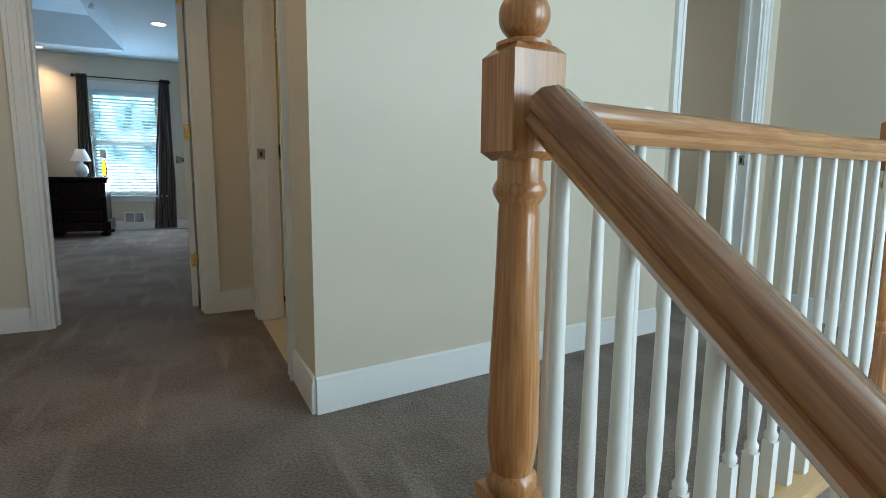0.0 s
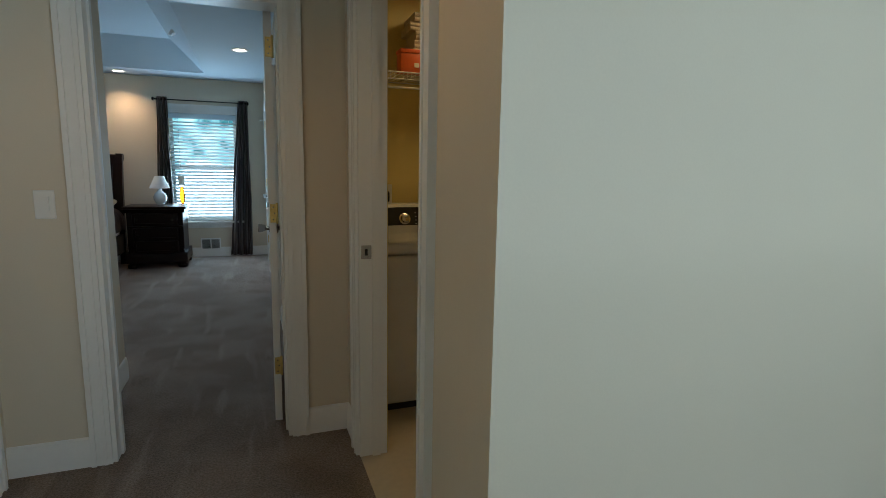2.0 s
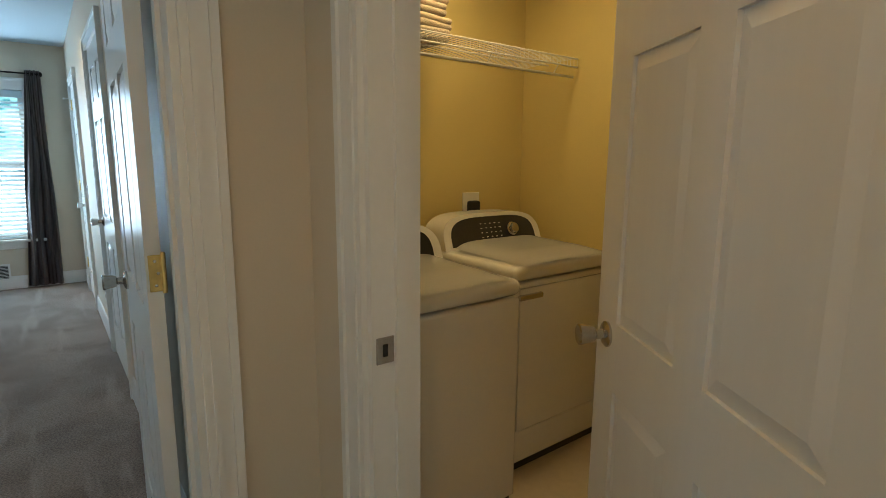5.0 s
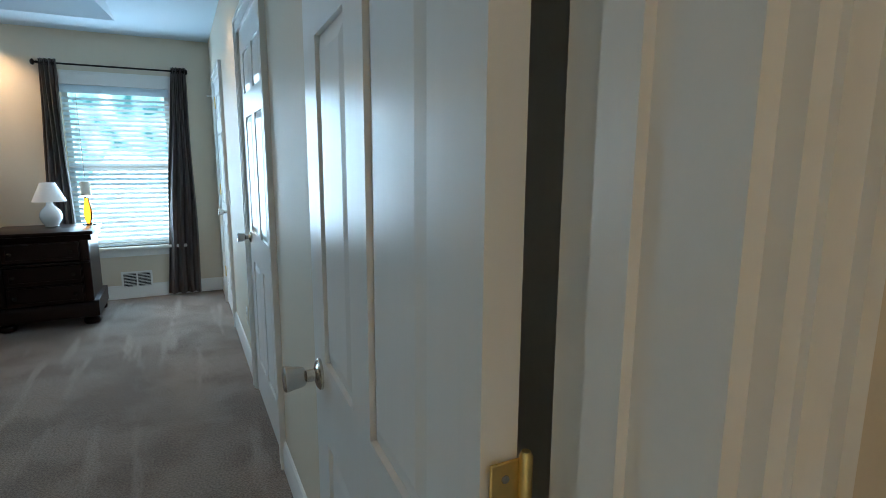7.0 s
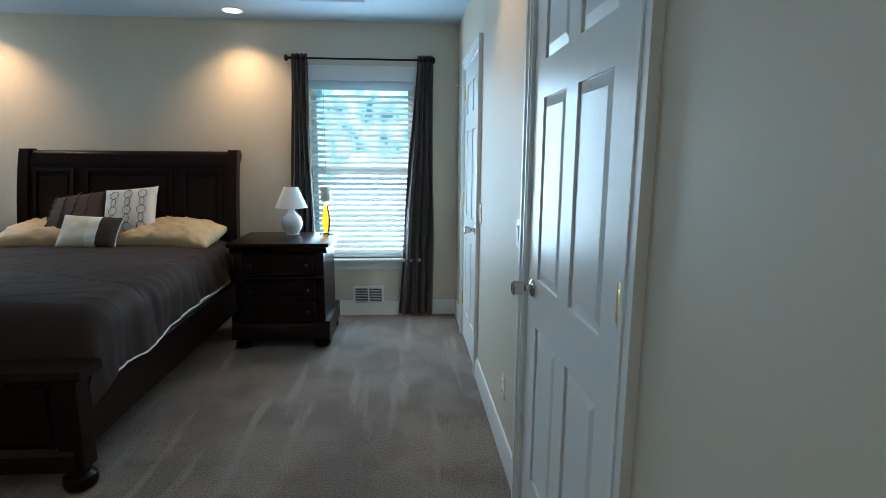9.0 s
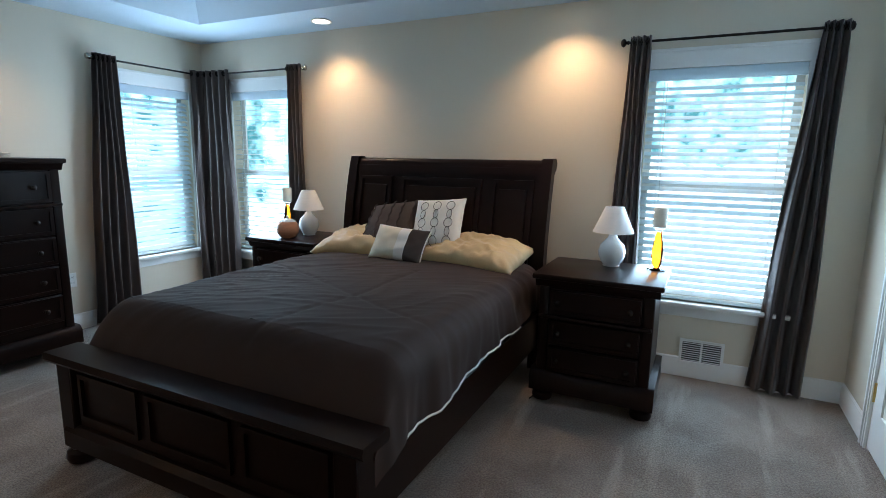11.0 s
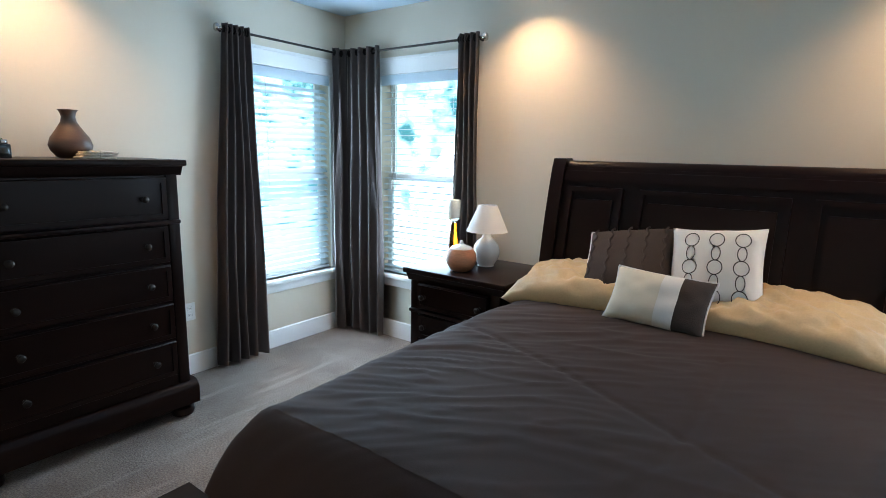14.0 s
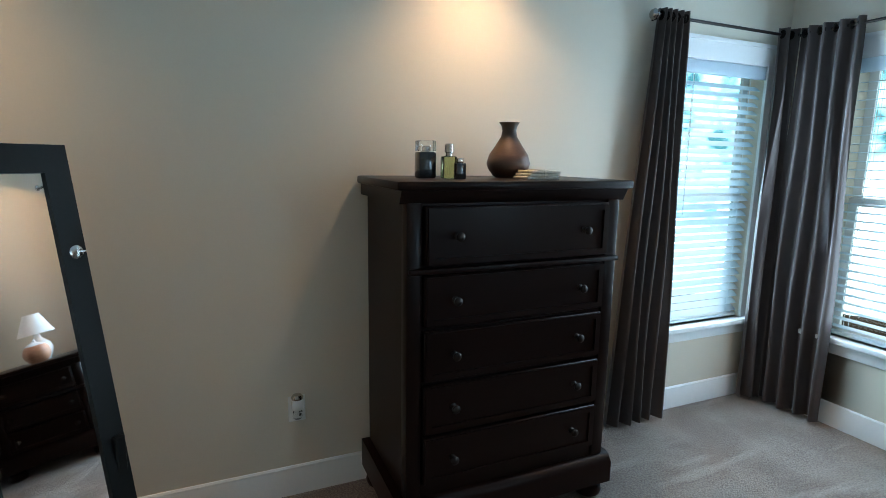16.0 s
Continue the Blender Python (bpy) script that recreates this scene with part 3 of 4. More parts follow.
outlet(pose(XR, 5.08, 0.34, 0, 0, -90))
outlet(pose(XW, 4.50, 0.40, 0, 0, 90), "white wall outlet below a plug-in freshener")
outlet(pose(XW, 6.02, 0.42, 0, 0, 90))
outlet(pose(-1.20, 2.45, 0.42, 0, 0, 90))
fr = thing("air_freshener", pose(XW + 0.007, 4.50, 0.425, 0, 0, 90), "white and clear plug-in air freshener in the outlet", "air freshener")
part("body", boxm(-0.026, 0.026, -0.04, 0, -0.02, 0.03, 0.01), PLASTIC, fr)
part("bottle", lathe([(0.016, 0), (0.02, 0.01), (0.02, 0.03), (0.012, 0.038)], 14), CLEAR, fr, m=pose(0, -0.022, -0.058))
part("cap", lathe([(0.024, 0), (0.026, 0.008), (0.018, 0.018), (0.008, 0.02)], 16), STEEL, fr, m=pose(0, -0.02, 0.03))


# ---------------------------------------------------------------- windows, blinds, curtains
def window(name, m, w, z0, z1, label):
    """Local x along the wall from 0 to w, the room towards -y."""
    wd = thing(name, m, label, "window", kind="structure")
    c = 0.075
    bm = bmesh.new()
    for a, b in ((-c, 0), (w, w + c)):
        box(bm, a, b, -0.018, 0, z0, z1 + 0.12)
    box(bm, 0, w, -0.018, 0, z1, z1 + 0.12)
    box(bm, -c, w + c, -0.026, -0.018, z1 + 0.10, z1 + 0.12)
    part("window_frame", bm, WHITE, wd)
    part("window_sill", boxm(-c - 0.03, w + c + 0.03, -0.055, 0.08, z0 - 0.03, z0, 0.006), WHITE, wd)
    part("apron", boxm(-c, w + c, -0.016, 0, z0 - 0.10, z0 - 0.03, 0.004), WHITE, wd)
    bm = bmesh.new()
    mid = (z0 + z1) / 2
    for za, zb, y in ((z0, mid + 0.02, 0.075), (mid - 0.02, z1, 0.10)):
        box(bm, 0, 0.045, y, y + 0.022, za, zb)
        box(bm, w - 0.045, w, y, y + 0.022, za, zb)
        box(bm, 0.045, w - 0.045, y, y + 0.022, za, za + 0.045)
        box(bm, 0.045, w - 0.045, y, y + 0.022, zb - 0.045, zb)
    part("sash", bm, WHITE, wd)
    for za, zb, y in ((z0 + 0.045, mid - 0.025, 0.084), (mid + 0.025, z1 - 0.045, 0.109)):
        p = part("pane", boxm(0.045, w - 0.045, y, y + 0.004, za, zb), CLEAR, wd)
        p.visible_shadow = False
    return wd


def blind(m, w, z0, z1, tilt, label):
    b = thing("window_blind", m, label, "blind", "window blinds")
    part("head_rail", boxm(0.004, w - 0.004, 0.005, 0.062, z1 - 0.055, z1 - 0.002, 0.003, 1), SLAT, b)
    part("valance", boxm(0.002, w - 0.002, -0.012, 0.003, z1 - 0.075, z1 - 0.002, 0.004, 1), SLAT, b)
    n = int((z1 - z0 - 0.11) / 0.046)
    me = mesh("slat", extrude_x([(-0.024, -0.0012), (0, 0.001), (0.024, -0.0012), (0.024, 0.0012), (0, 0.0035), (-0.024, 0.0012)], 0.006, w - 0.006), SLAT, 40)
    for k in range(n):
        part("slat", me, SLAT, b, m=pose(0, 0.034, z0 + 0.055 + k * 0.046, tilt))
    part("bottom_rail", boxm(0.006, w - 0.006, 0.010, 0.058, z0 + 0.008, z0 + 0.026, 0.004, 1), SLAT, b)
    for x in (0.10, w - 0.10):
        for y in (0.011, 0.057):
            part("ladder_cord", tube([(x, y, z0 + 0.02), (x, y, z1 - 0.05)], 0.0012, 5), SLAT, b)
    part("tilt_wand", tube([(0.12, -0.016, z1 - 0.08), (0.122, -0.018, z1 - 0.85)], 0.004, 6), CLEAR, b)
    return b


Z0, Z1 = 0.52, 2.03
window("window_1", pose(WIN1[0], YN, 0), WIN1[1] - WIN1[0], Z0, Z1, "white framed sash window with blinds and dark curtains")
window("window_2", pose(XW, WIN2[0], 0, 0, 0, 90), WIN2[1] - WIN2[0], Z0, Z1, "white framed sash window at the room corner")
window("window_3", pose(WIN3[0], YN, 0), WIN3[1] - WIN3[0], Z0, Z1, "white framed sash window behind the bedside table")
blind(pose(WIN1[0], YN, 0), WIN1[1] - WIN1[0], Z0, Z1, 32, "white slatted blind, lowered with open slats")
blind(pose(XW, WIN2[0], 0, 0, 0, 90), WIN2[1] - WIN2[0], Z0, Z1, 36, "white slatted blind, lowered with open slats")
blind(pose(WIN3[0], YN, 0), WIN3[1] - WIN3[0], Z0, Z1, 4, "white slatted blind, lowered and opened wide")


def rod(m, w, label, left=True, right=True):
    r = thing("curtain_rod", m, label, "curtain rod", "curtain rods")
    part("bar", tube([(0, 0, 0), (w, 0, 0)], 0.008, 10), IRON, r)
    fin = [(0.010, 0), (0.014, 0.006), (0.010, 0.012), (0.009, 0.018), (0.024, 0.026), (0.027, 0.034), (0.022, 0.044), (0.012, 0.05)]
    if left:
        part("finial", lathe(fin, 16), IRON if left and right else STEEL, r, m=pose(0, 0, 0, 0, -90))
    if right:
        part("finial", lathe(fin, 16), IRON if left and right else STEEL, r, m=pose(w, 0, 0, 0, 90))
    for x in ([0.03] if left else []) + ([w - 0.03] if right else []):
        part("bracket", tube([(x, 0, 0), (x, 0.075, -0.005)], 0.006), IRON, r)
    return r


RZ = 2.195
rod(pose(-1.60, YN - 0.07, RZ), 1.13, "dark bronze curtain rod with knob finials")
rod(pose(XW + 0.08, 6.295, RZ, 0, 0, 90), 1.02, "dark curtain rod with a silver finial, over the corner window", True, False)
rod(pose(XW + 0.085, YN - 0.08, RZ), 1.24, "dark curtain rod with a silver finial, over the corner window", False, True)


def curtain(m, w_top, w_bot, shift, folds, label, seed):
    """Hangs from local z = 0.03 to the floor; x from 0; shift moves the hem sideways."""
    rnd = random.Random(seed)
    ph = [rnd.uniform(-0.5, 0.5) for _ in range(folds + 2)]
    top = 0.035

    def f(u, v):
        k = u * folds
        wob = ph[int(k)] * (1 - k % 1) + ph[int(k) + 1] * (k % 1)
        wd = w_top + (w_bot - w_top) * (1 - v) ** 0.8
        x = (u - 0.5) * wd + w_top / 2 + shift * (1 - v) + 0.006 * math.sin(9 * v + 5 * u)
        amp = 0.024 + 0.012 * (1 - v)
        y = amp * math.sin(2 * math.pi * k + 0.9 * wob * (1 - v)) + 0.008 * math.sin(7 * v + 11 * u) * (1 - v)
        z = -RZ + 0.02 + (RZ - 0.02 + top) * v
        return (x, y, z)
    c = thing("curtain", m, label, "curtain", "curtains")
    part("cloth", sheet(folds * 14, 26, f, 0.0025), CURTAIN, c, smooth=60)
    for i in range(folds * 2):
        u = (i + 0.5) / (folds * 2)
        x = u * w_top
        part("grommet", lathe([(0.022, -0.003), (0.024, 0), (0.022, 0.003), (0.017, 0.003), (0.015, 0), (0.017, -0.003)], 14), IRON, c, m=pose(x, 0, 0, 0, 90))
    return c


curtain(pose(-1.595, YN - 0.07, RZ), 0.125, 0.21, -0.02, 4, "charcoal grommet curtain gathered beside the window", 1)
curtain(pose(-0.565, YN - 0.07, RZ), 0.12, 0.31, -0.08, 4, "charcoal grommet curtain flaring to the floor", 2)
curtain(pose(XW + 0.08, 6.30, RZ, 0, 0, 90), 0.18, 0.40, -0.05, 5, "charcoal grommet curtain gathered beside the corner window", 3)
curtain(pose(XW + 0.085, 7.19, RZ, 0, 0, 84), 0.13, 0.14, 0.01, 2, "charcoal grommet curtain in the room corner", 4)
curtain(pose(-5.49, YN - 0.10, RZ, 0, 0, 4), 0.31, 0.38, 0.02, 4, "charcoal grommet curtain in the room corner", 5)
curtain(pose(-4.47, YN - 0.08, RZ), 0.16, 0.22, 0.02, 4, "charcoal grommet curtain behind the table lamp", 6)

# far trees and sky outside, a sheet that glows with painted daylight
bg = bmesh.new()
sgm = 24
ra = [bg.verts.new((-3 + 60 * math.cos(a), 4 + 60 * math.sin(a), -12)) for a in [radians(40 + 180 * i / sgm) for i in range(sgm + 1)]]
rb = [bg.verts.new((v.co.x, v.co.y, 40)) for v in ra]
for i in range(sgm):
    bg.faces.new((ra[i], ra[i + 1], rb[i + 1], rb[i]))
structure("backdrop", bg, OUTSIDE, "glowing backdrop painted with bright hazy trees and sky far outside", "backdrop")

# wall register under the first window
vt = thing("floor_register", pose(-1.14, YN, 0.10), "white metal wall register with two louvred halves", "vent")
bm = bmesh.new()
for a, b, c, d in ((0, 0.27, 0, 0.018), (0, 0.27, 0.152, 0.17), (0, 0.018, 0.018, 0.152), (0.252, 0.27, 0.018, 0.152), (0.128, 0.142, 0.018, 0.152)):
    box(bm, a, b, -0.022, -0.014, c, d)
part("frame", bm, WHITE, vt)
part("backing", boxm(0.01, 0.26, -0.015, -0.0145, 0.01, 0.16), DARK, vt)
ls = mesh("louvre", boxm(0, 0.108, -0.021, -0.0195, -0.0025, 0.0025), WHITE, 0)
for k in range(9):
    for x in (0.019, 0.143):
        part("louvre", ls, WHITE, vt, m=pose(x, 0, 0.026 + k * 0.0148))

# recessed lights
for cx, cy in CANS + [(-0.75, 0.35)]:
    cl = thing("recessed_light", pose(cx, cy, H), "white trimmed recessed ceiling light, lit", "ceiling light", "recessed lights")
    part("trim_ring", lathe([(0.085, -0.004), (0.083, -0.008), (0.066, -0.006), (0.064, -0.003)], 28), WHITE, cl)
    part("lens", lathe([(0.064, -0.0085), (0.05, -0.0105), (0.02, -0.012)], 24), CANGLOW, cl, "glowing lens")
sm = thing("smoke_detector", pose(-1.12, 5.3, 2.66, 0, -43), "round white smoke detector on the tray slope", "smoke detector")
part("base", lathe([(0.065, -0.012), (0.065, 0.0)], 24), PLASTIC, sm)
part("cover", lathe([(0.035, -0.036), (0.052, -0.03), (0.06, -0.013)], 24), PLASTIC, sm)


# ---------------------------------------------------------------- bedroom furniture
def turned_knob():
    return lathe([(0.013, 0), (0.014, 0.003), (0.007, 0.008), (0.006, 0.014), (0.015, 0.022), (0.017, 0.029), (0.012, 0.035), (0.004, 0.037)], 16)


def bun(r, h):
    return lathe([(r * 0.55, 0), (r * 0.9, h * 0.12), (r, h * 0.38), (r * 0.92, h * 0.62), (r * 0.6, h * 0.78), (r * 0.7, h * 0.86), (r * 0.7, h)], 20)


def case_piece(name, m, w, d, h, rows, label, category, group=""):
    """A case with drawers: local x from 0 to w, the front at y = 0, the back at y = d. rows: heights of the drawers from the top."""
    t = thing(name, m, label, category, group)
    base, top = 0.20, h - 0.075
    o = 0.045
    part("body", boxm(o, w - o, 0.03, d, base, top, 0.004, 1), ESPRESSO, t)
    for x in (o - 0.004, w - o - 0.056):
        part("corner_post", boxm(x, x + 0.06, 0.018, 0.075, base, top, 0.008), ESPRESSO, t)
    part("top", boxm(0, w, -0.012, d, h - 0.032, h, 0.008), ESPRESSO, t)
    part("cornice", extrude_x([(0.026, top - 0.004), (0.002, h - 0.034), (0.002, h - 0.032), (d, h - 0.032), (d, top - 0.004)], 0.018, w - 0.018), ESPRESSO, t)
    part("plinth", extrude_x([(-0.008, 0.075), (-0.008, 0.165), (0.012, 0.195), (0.03, 0.203), (d, 0.203), (d, 0.075)], 0.008, w - 0.008), ESPRESSO, t)
    for x in (0.075, w - 0.075):
        for y in (0.06, d - 0.06):
            part("bun_foot", bun(0.062, 0.078), ESPRESSO, t, m=pose(x, y, 0))
    zt = top - 0.012
    for k, rh in enumerate(rows):
        z1, z0 = zt, zt - rh
        dr = part("drawer", boxm(o + 0.062, w - o - 0.062, 0.008 if k else 0.0, 0.034, z0, z1, 0.004, 1), ESPRESSO, t)
        fr = bmesh.new()
        a, b, y0 = o + 0.068, w - o - 0.068, 0.008 if k else 0.0
        for q0, q1, q2, q3 in ((a, b, z0 + 0.006, z0 + 0.028), (a, b, z1 - 0.028, z1 - 0.006), (a, a + 0.024, z0 + 0.028, z1 - 0.028), (b - 0.024, b, z0 + 0.028, z1 - 0.028)):
            box(fr, q0, q1, y0 - 0.008, y0 - 0.0005, q2, q3)
        part("drawer_moulding", fr, ESPRESSO, dr)
        for x in (w * 0.225, w * 0.775):
            part("knob", turned_knob(), IRON, dr, "dark bronze knob", m=pose(x, y0, (z0 + z1) / 2, 90))
        zt = z0 - (0.035 if k == 0 else 0.016)
        if k == 0:
            part("rail_moulding", boxm(o + 0.002, w - o - 0.002, -0.006, 0.03, z0 - 0.028, z0 - 0.008, 0.006), ESPRESSO, t)
    return t


case_piece("chest_of_drawers", pose(-5.08, 4.775, 0, 0, 0, 90), 1.00, 0.53, 1.40, [0.21, 0.19, 0.19, 0.19, 0.19], "espresso wood chest with five drawers and bun feet", "chest of drawers")
case_piece("nightstand", pose(-1.945, 6.555, 0), 0.72, 0.60, 0.79, [0.15, 0.15, 0.15], "espresso wood nightstand with bun feet and bare top", "nightstand", "nightstands")
case_piece("nightstand", pose(-4.39, 6.70, 0), 0.70, 0.58, 0.79, [0.15, 0.15, 0.15], "espresso wood nightstand beside the corner window", "nightstand", "nightstands")

# bed
BX0, BX1, BY0, BY1 = -3.67, -2.02, 4.88, 7.30
bed = thing("sleigh_bed", pose((BX0 + BX1) / 2, BY0, 0), "espresso wood sleigh bed with panelled headboard", "bed")
BW, BL = BX1 - BX0, BY1 - BY0
hw = BW / 2


def hb_y(z):
    """The headboard's sleigh curve: leans back towards the top."""
    k = max(0.0, (z - 0.55) / 0.9)
    return BL - 0.23 + 0.14 * k ** 1.8


prof = [(hb_y(z) - 0.022, z) for z in np.linspace(0.25, 1.40, 12)]
prof += [(hb_y(z) + 0.022, z) for z in np.linspace(1.40, 0.25, 12)]
part("headboard_panel", extrude_x([(float(a), float(b)) for a, b in prof], -hw + 0.06, hw - 0.06), ESPRESSO, bed)
prof = [(hb_y(z) - 0.045, z) for z in np.linspace(0.0, 1.40, 16)] + [(hb_y(1.42) - 0.03, 1.45), (hb_y(1.42) + 0.05, 1.452), (hb_y(1.42) + 0.085, 1.42), (hb_y(1.38) + 0.08, 1.38)]
prof += [(hb_y(z) + 0.04, z) for z in np.linspace(1.34, 0.0, 14)]
prof = [(float(a), float(b)) for a, b in prof]
for s in (-1, 1):
    a = -hw - 0.005 if s < 0 else hw - 0.07
    part("headboard_post", extrude_x(prof, a, a + 0.075), ESPRESSO, bed)
part("scroll_rail", tube([(-hw + 0.065, hb_y(1.4) + 0.03, 1.395), (hw - 0.065, hb_y(1.4) + 0.03, 1.395)], 0.045, 18), ESPRESSO, bed)
part("top_band", extrude_x([(hb_y(z) - 0.036, z) for z in (1.335, 1.36, 1.385)] + [(hb_y(1.385), 1.385), (hb_y(1.335), 1.335)], -hw + 0.07, hw - 0.07), ESPRESSO, bed)
for a, b in ((-hw + 0.11, -hw + 0.41), (-0.33, 0.33), (hw - 0.41, hw - 0.11)):
    fr = bmesh.new()
    for a0, a1, z0, z1 in ((a, b, 1.275, 1.30), (a, a + 0.024, 0.6, 1.275), (b - 0.024, b, 0.6, 1.275)):
        zz = np.linspace(z0, z1, 8 if z1 - z0 > 0.1 else 2)
        pf = [(float(hb_y(z)) - 0.042, float(z)) for z in zz] + [(float(hb_y(z)) - 0.02, float(z)) for z in zz[::-1]]
        extrude_x(pf, a0, a1, fr)
    part("panel_moulding", fr, ESPRESSO, bed)
    zz = np.linspace(0.62, 1.235, 8)
    pf = [(float(hb_y(z)) - 0.034, float(z)) for z in zz] + [(float(hb_y(z)) - 0.02, float(z)) for z in zz[::-1]]
    part("raised_panel", extrude_x(pf, a + 0.048, b - 0.048), ESPRESSO, bed)
# footboard
part("footboard", boxm(-hw + 0.05, hw - 0.05, 0.03, 0.075, 0.14, 0.50, 0.004, 1), ESPRESSO, bed)
part("footboard_cap", extrude_x([(-0.03, 0.515), (-0.02, 0.50), (0.125, 0.50), (0.135, 0.515), (0.13, 0.545), (-0.025, 0.545)], -hw - 0.05, hw + 0.05), ESPRESSO, bed)
part("footboard_base", extrude_x([(-0.012, 0.10), (-0.012, 0.175), (0.01, 0.20), (0.10, 0.20), (0.10, 0.10)], -hw + 0.02, hw - 0.02), ESPRESSO, bed)
for s in (-1, 1):
    part("foot_post", boxm(s * (hw - 0.04) - 0.05, s * (hw - 0.04) + 0.05, 0.0, 0.10, 0.09, 0.50, 0.006, 1), ESPRESSO, bed)
    part("bun_foot", bun(0.068, 0.092), ESPRESSO, bed, m=pose(s * (hw - 0.04), 0.05, 0))
    part("side_rail", boxm(s * (hw - 0.035) - 0.02, s * (hw - 0.035) + 0.02, 0.10, BL - 0.2, 0.16, 0.40, 0.005, 1), ESPRESSO, bed)
for a, b in ((-hw + 0.12, -0.30), (-0.24, 0.24), (0.30, hw - 0.12)):
    fr = bmesh.new()
    for a0, a1, z0, z1 in ((a, b, 0.24, 0.262), (a, b, 0.438, 0.46), (a, a + 0.022, 0.262, 0.438), (b - 0.022, b, 0.262, 0.438)):
        box(fr, a0, a1, 0.014, 0.031, z0, z1)
    part("foot_panel_moulding", fr, ESPRESSO, bed)
mt = solid("mattress", boxm(-hw + 0.06, hw - 0.06, 0.20, BL - 0.21, 0.36, 0.64, 0.05, 4), IVORY, "thick mattress under the duvet", "mattress", m=pose((BX0 + BX1) / 2, BY0, 0))


def duvet_point(u, v):
    """u runs across, v from the foot to the pillows; the edges hang down."""
    s = (u - 0.5) * 2
    y = 0.10 + v * (BL - 0.40)
    side = hw + 0.0
    a = abs(s)
    top = 0.735 + 0.025 * (1 - a * a) - 0.03 * max(0, (0.16 - v) / 0.16) ** 2
    if a < 0.66:
        x, z = s / 0.66 * (side - 0.13), top
    else:
        k = (a - 0.66) / 0.34
        ang = min(1.0, k / 0.42) * math.pi / 2
        x = (side - 0.13) + 0.14 * math.sin(ang)
        z = top - 0.14 * (1 - math.cos(ang))
        if k > 0.42:
            q = (k - 0.42) / 0.58
            z -= 0.145 * q * (1 + 0.22 * math.sin(5 * v + 1))
            x += 0.012 * math.sin(21 * v + 3 * math.sin(5 * v)) * q + 0.012 * q
        x *= 1 if s > 0 else -1
    if v < 0.10:
        k = 1 - v / 0.10
        z -= 0.27 * k ** 2.4 * max(0.25, min(1, (z - 0.42) / 0.3))
        y += 0.02 * (1 - k)
    p = Vector((x * 1.7, y * 1.7, 0))
    n1 = noise.noise(p * 1.3)
    q1, q2 = x * 0.83 + y * 0.56, -x * 0.56 + y * 0.83
    cr = 0.0
    for f1, f2, amp, off in ((1.5, 9.5, 0.007, 0), (2.2, 19.0, 0.006, 20), (1.1, 5.0, 0.006, 40)):
        g = noise.noise(Vector((q1 * f1 + off, q2 * f2 + 1.6 * noise.noise(Vector((x * 2, y * 2, off))), 3.0)))
        msk = max(0.0, min(1.0, 0.45 + 1.5 * noise.noise(Vector((x * 1.2 + off, y * 1.2, 8.0)))))
        cr += amp * max(0.0, 1 - abs(g) / 0.22) ** 2 * msk
    z += 0.014 * n1 + cr
    if abs(s) > 0.66:
        x += (0.022 * noise.noise(Vector((y * 5.5, s * 2, 4.0))) + 0.010 * noise.noise(Vector((y * 14, s * 3, 6.0)))) * (1 if s > 0 else -1) * min(1, (abs(s) - 0.66) * 5)
    # two long stitched seams
    z -= 0.006 * math.exp(-((y - 0.95 + 0.35 * x + 0.05 * math.sin(3 * x)) / 0.012) ** 2) * (z > 0.68)
    z -= 0.006 * math.exp(-((x - 0.12 - 0.12 * math.sin(1.4 * y)) / 0.012) ** 2) * (z > 0.68) * (y < 1.5)
    return (x, y, z)


dv = thing("duvet", pose((BX0 + BX1) / 2, BY0, 0), "dark brown quilted duvet with white piped edge", "duvet")
part("cover", sheet(150, 150, duvet_point, 0.012), DUVET, dv, smooth=80)
for e in (0.0, 1.0):
    part("piping", tube([Vector(duvet_point(e, v)) + Vector((0.002 if e else -0.002, 0, -0.004)) for v in np.linspace(0.10, 0.74, 60)], 0.005, 6), PIPING, dv, "white piping")


def pillow_bm(w, h, t, seed, n=26, sag=0.0, x0=-1.0, x1=1.0, rough=0.05):
    """A stuffed cushion in local x (w) and y (h), from x0 to x1 of its half width."""
    rnd = random.Random(seed)
    off = Vector((rnd.uniform(0, 50), rnd.uniform(0, 50), 0))
    bm = bmesh.new()
    grids = []
    for s in (1, -1):
        g = []
        for i in range(n + 1):
            row = []
            for j in range(n + 1):
                a, b = x0 + (x1 - x0) * i / n, -1 + 2 * j / n
                ra, rb = max(0, 1 - abs(a) ** 2.6), max(0, 1 - abs(b) ** 2.6)
                th = t / 2 * (ra * rb) ** 0.42
                pin = 1 - 0.07 * (1 - abs(b) ** 2) * abs(a) ** 3
                pjn = 1 - 0.07 * (1 - abs(a) ** 2) * abs(b) ** 3
                cr = rough * t * (noise.noise(Vector((a * 3.2, b * 2.4, s * 3)) + off) + (rough > 0.1) * (0.8 * noise.noise(Vector((a * 8 + b * 3, b * 4, s * 5)) + off) - 0.5 * abs(noise.noise(Vector((a * 5 - b * 5, b * 3, 9)) + off)))) * (ra * rb) ** 0.25
                row.append(bm.verts.new((a * w / 2 * pin, b * h / 2 * pjn, s * th + cr - sag * a * a)))
            g.append(row)
        grids.append(g)
        for i in range(n):
            for j in range(n):
                bm.faces.new((g[i][j], g[i + 1][j], g[i + 1][j + 1], g[i][j + 1]))
    bmesh.ops.remove_doubles(bm, verts=bm.verts[:], dist=0.002)
    return bm


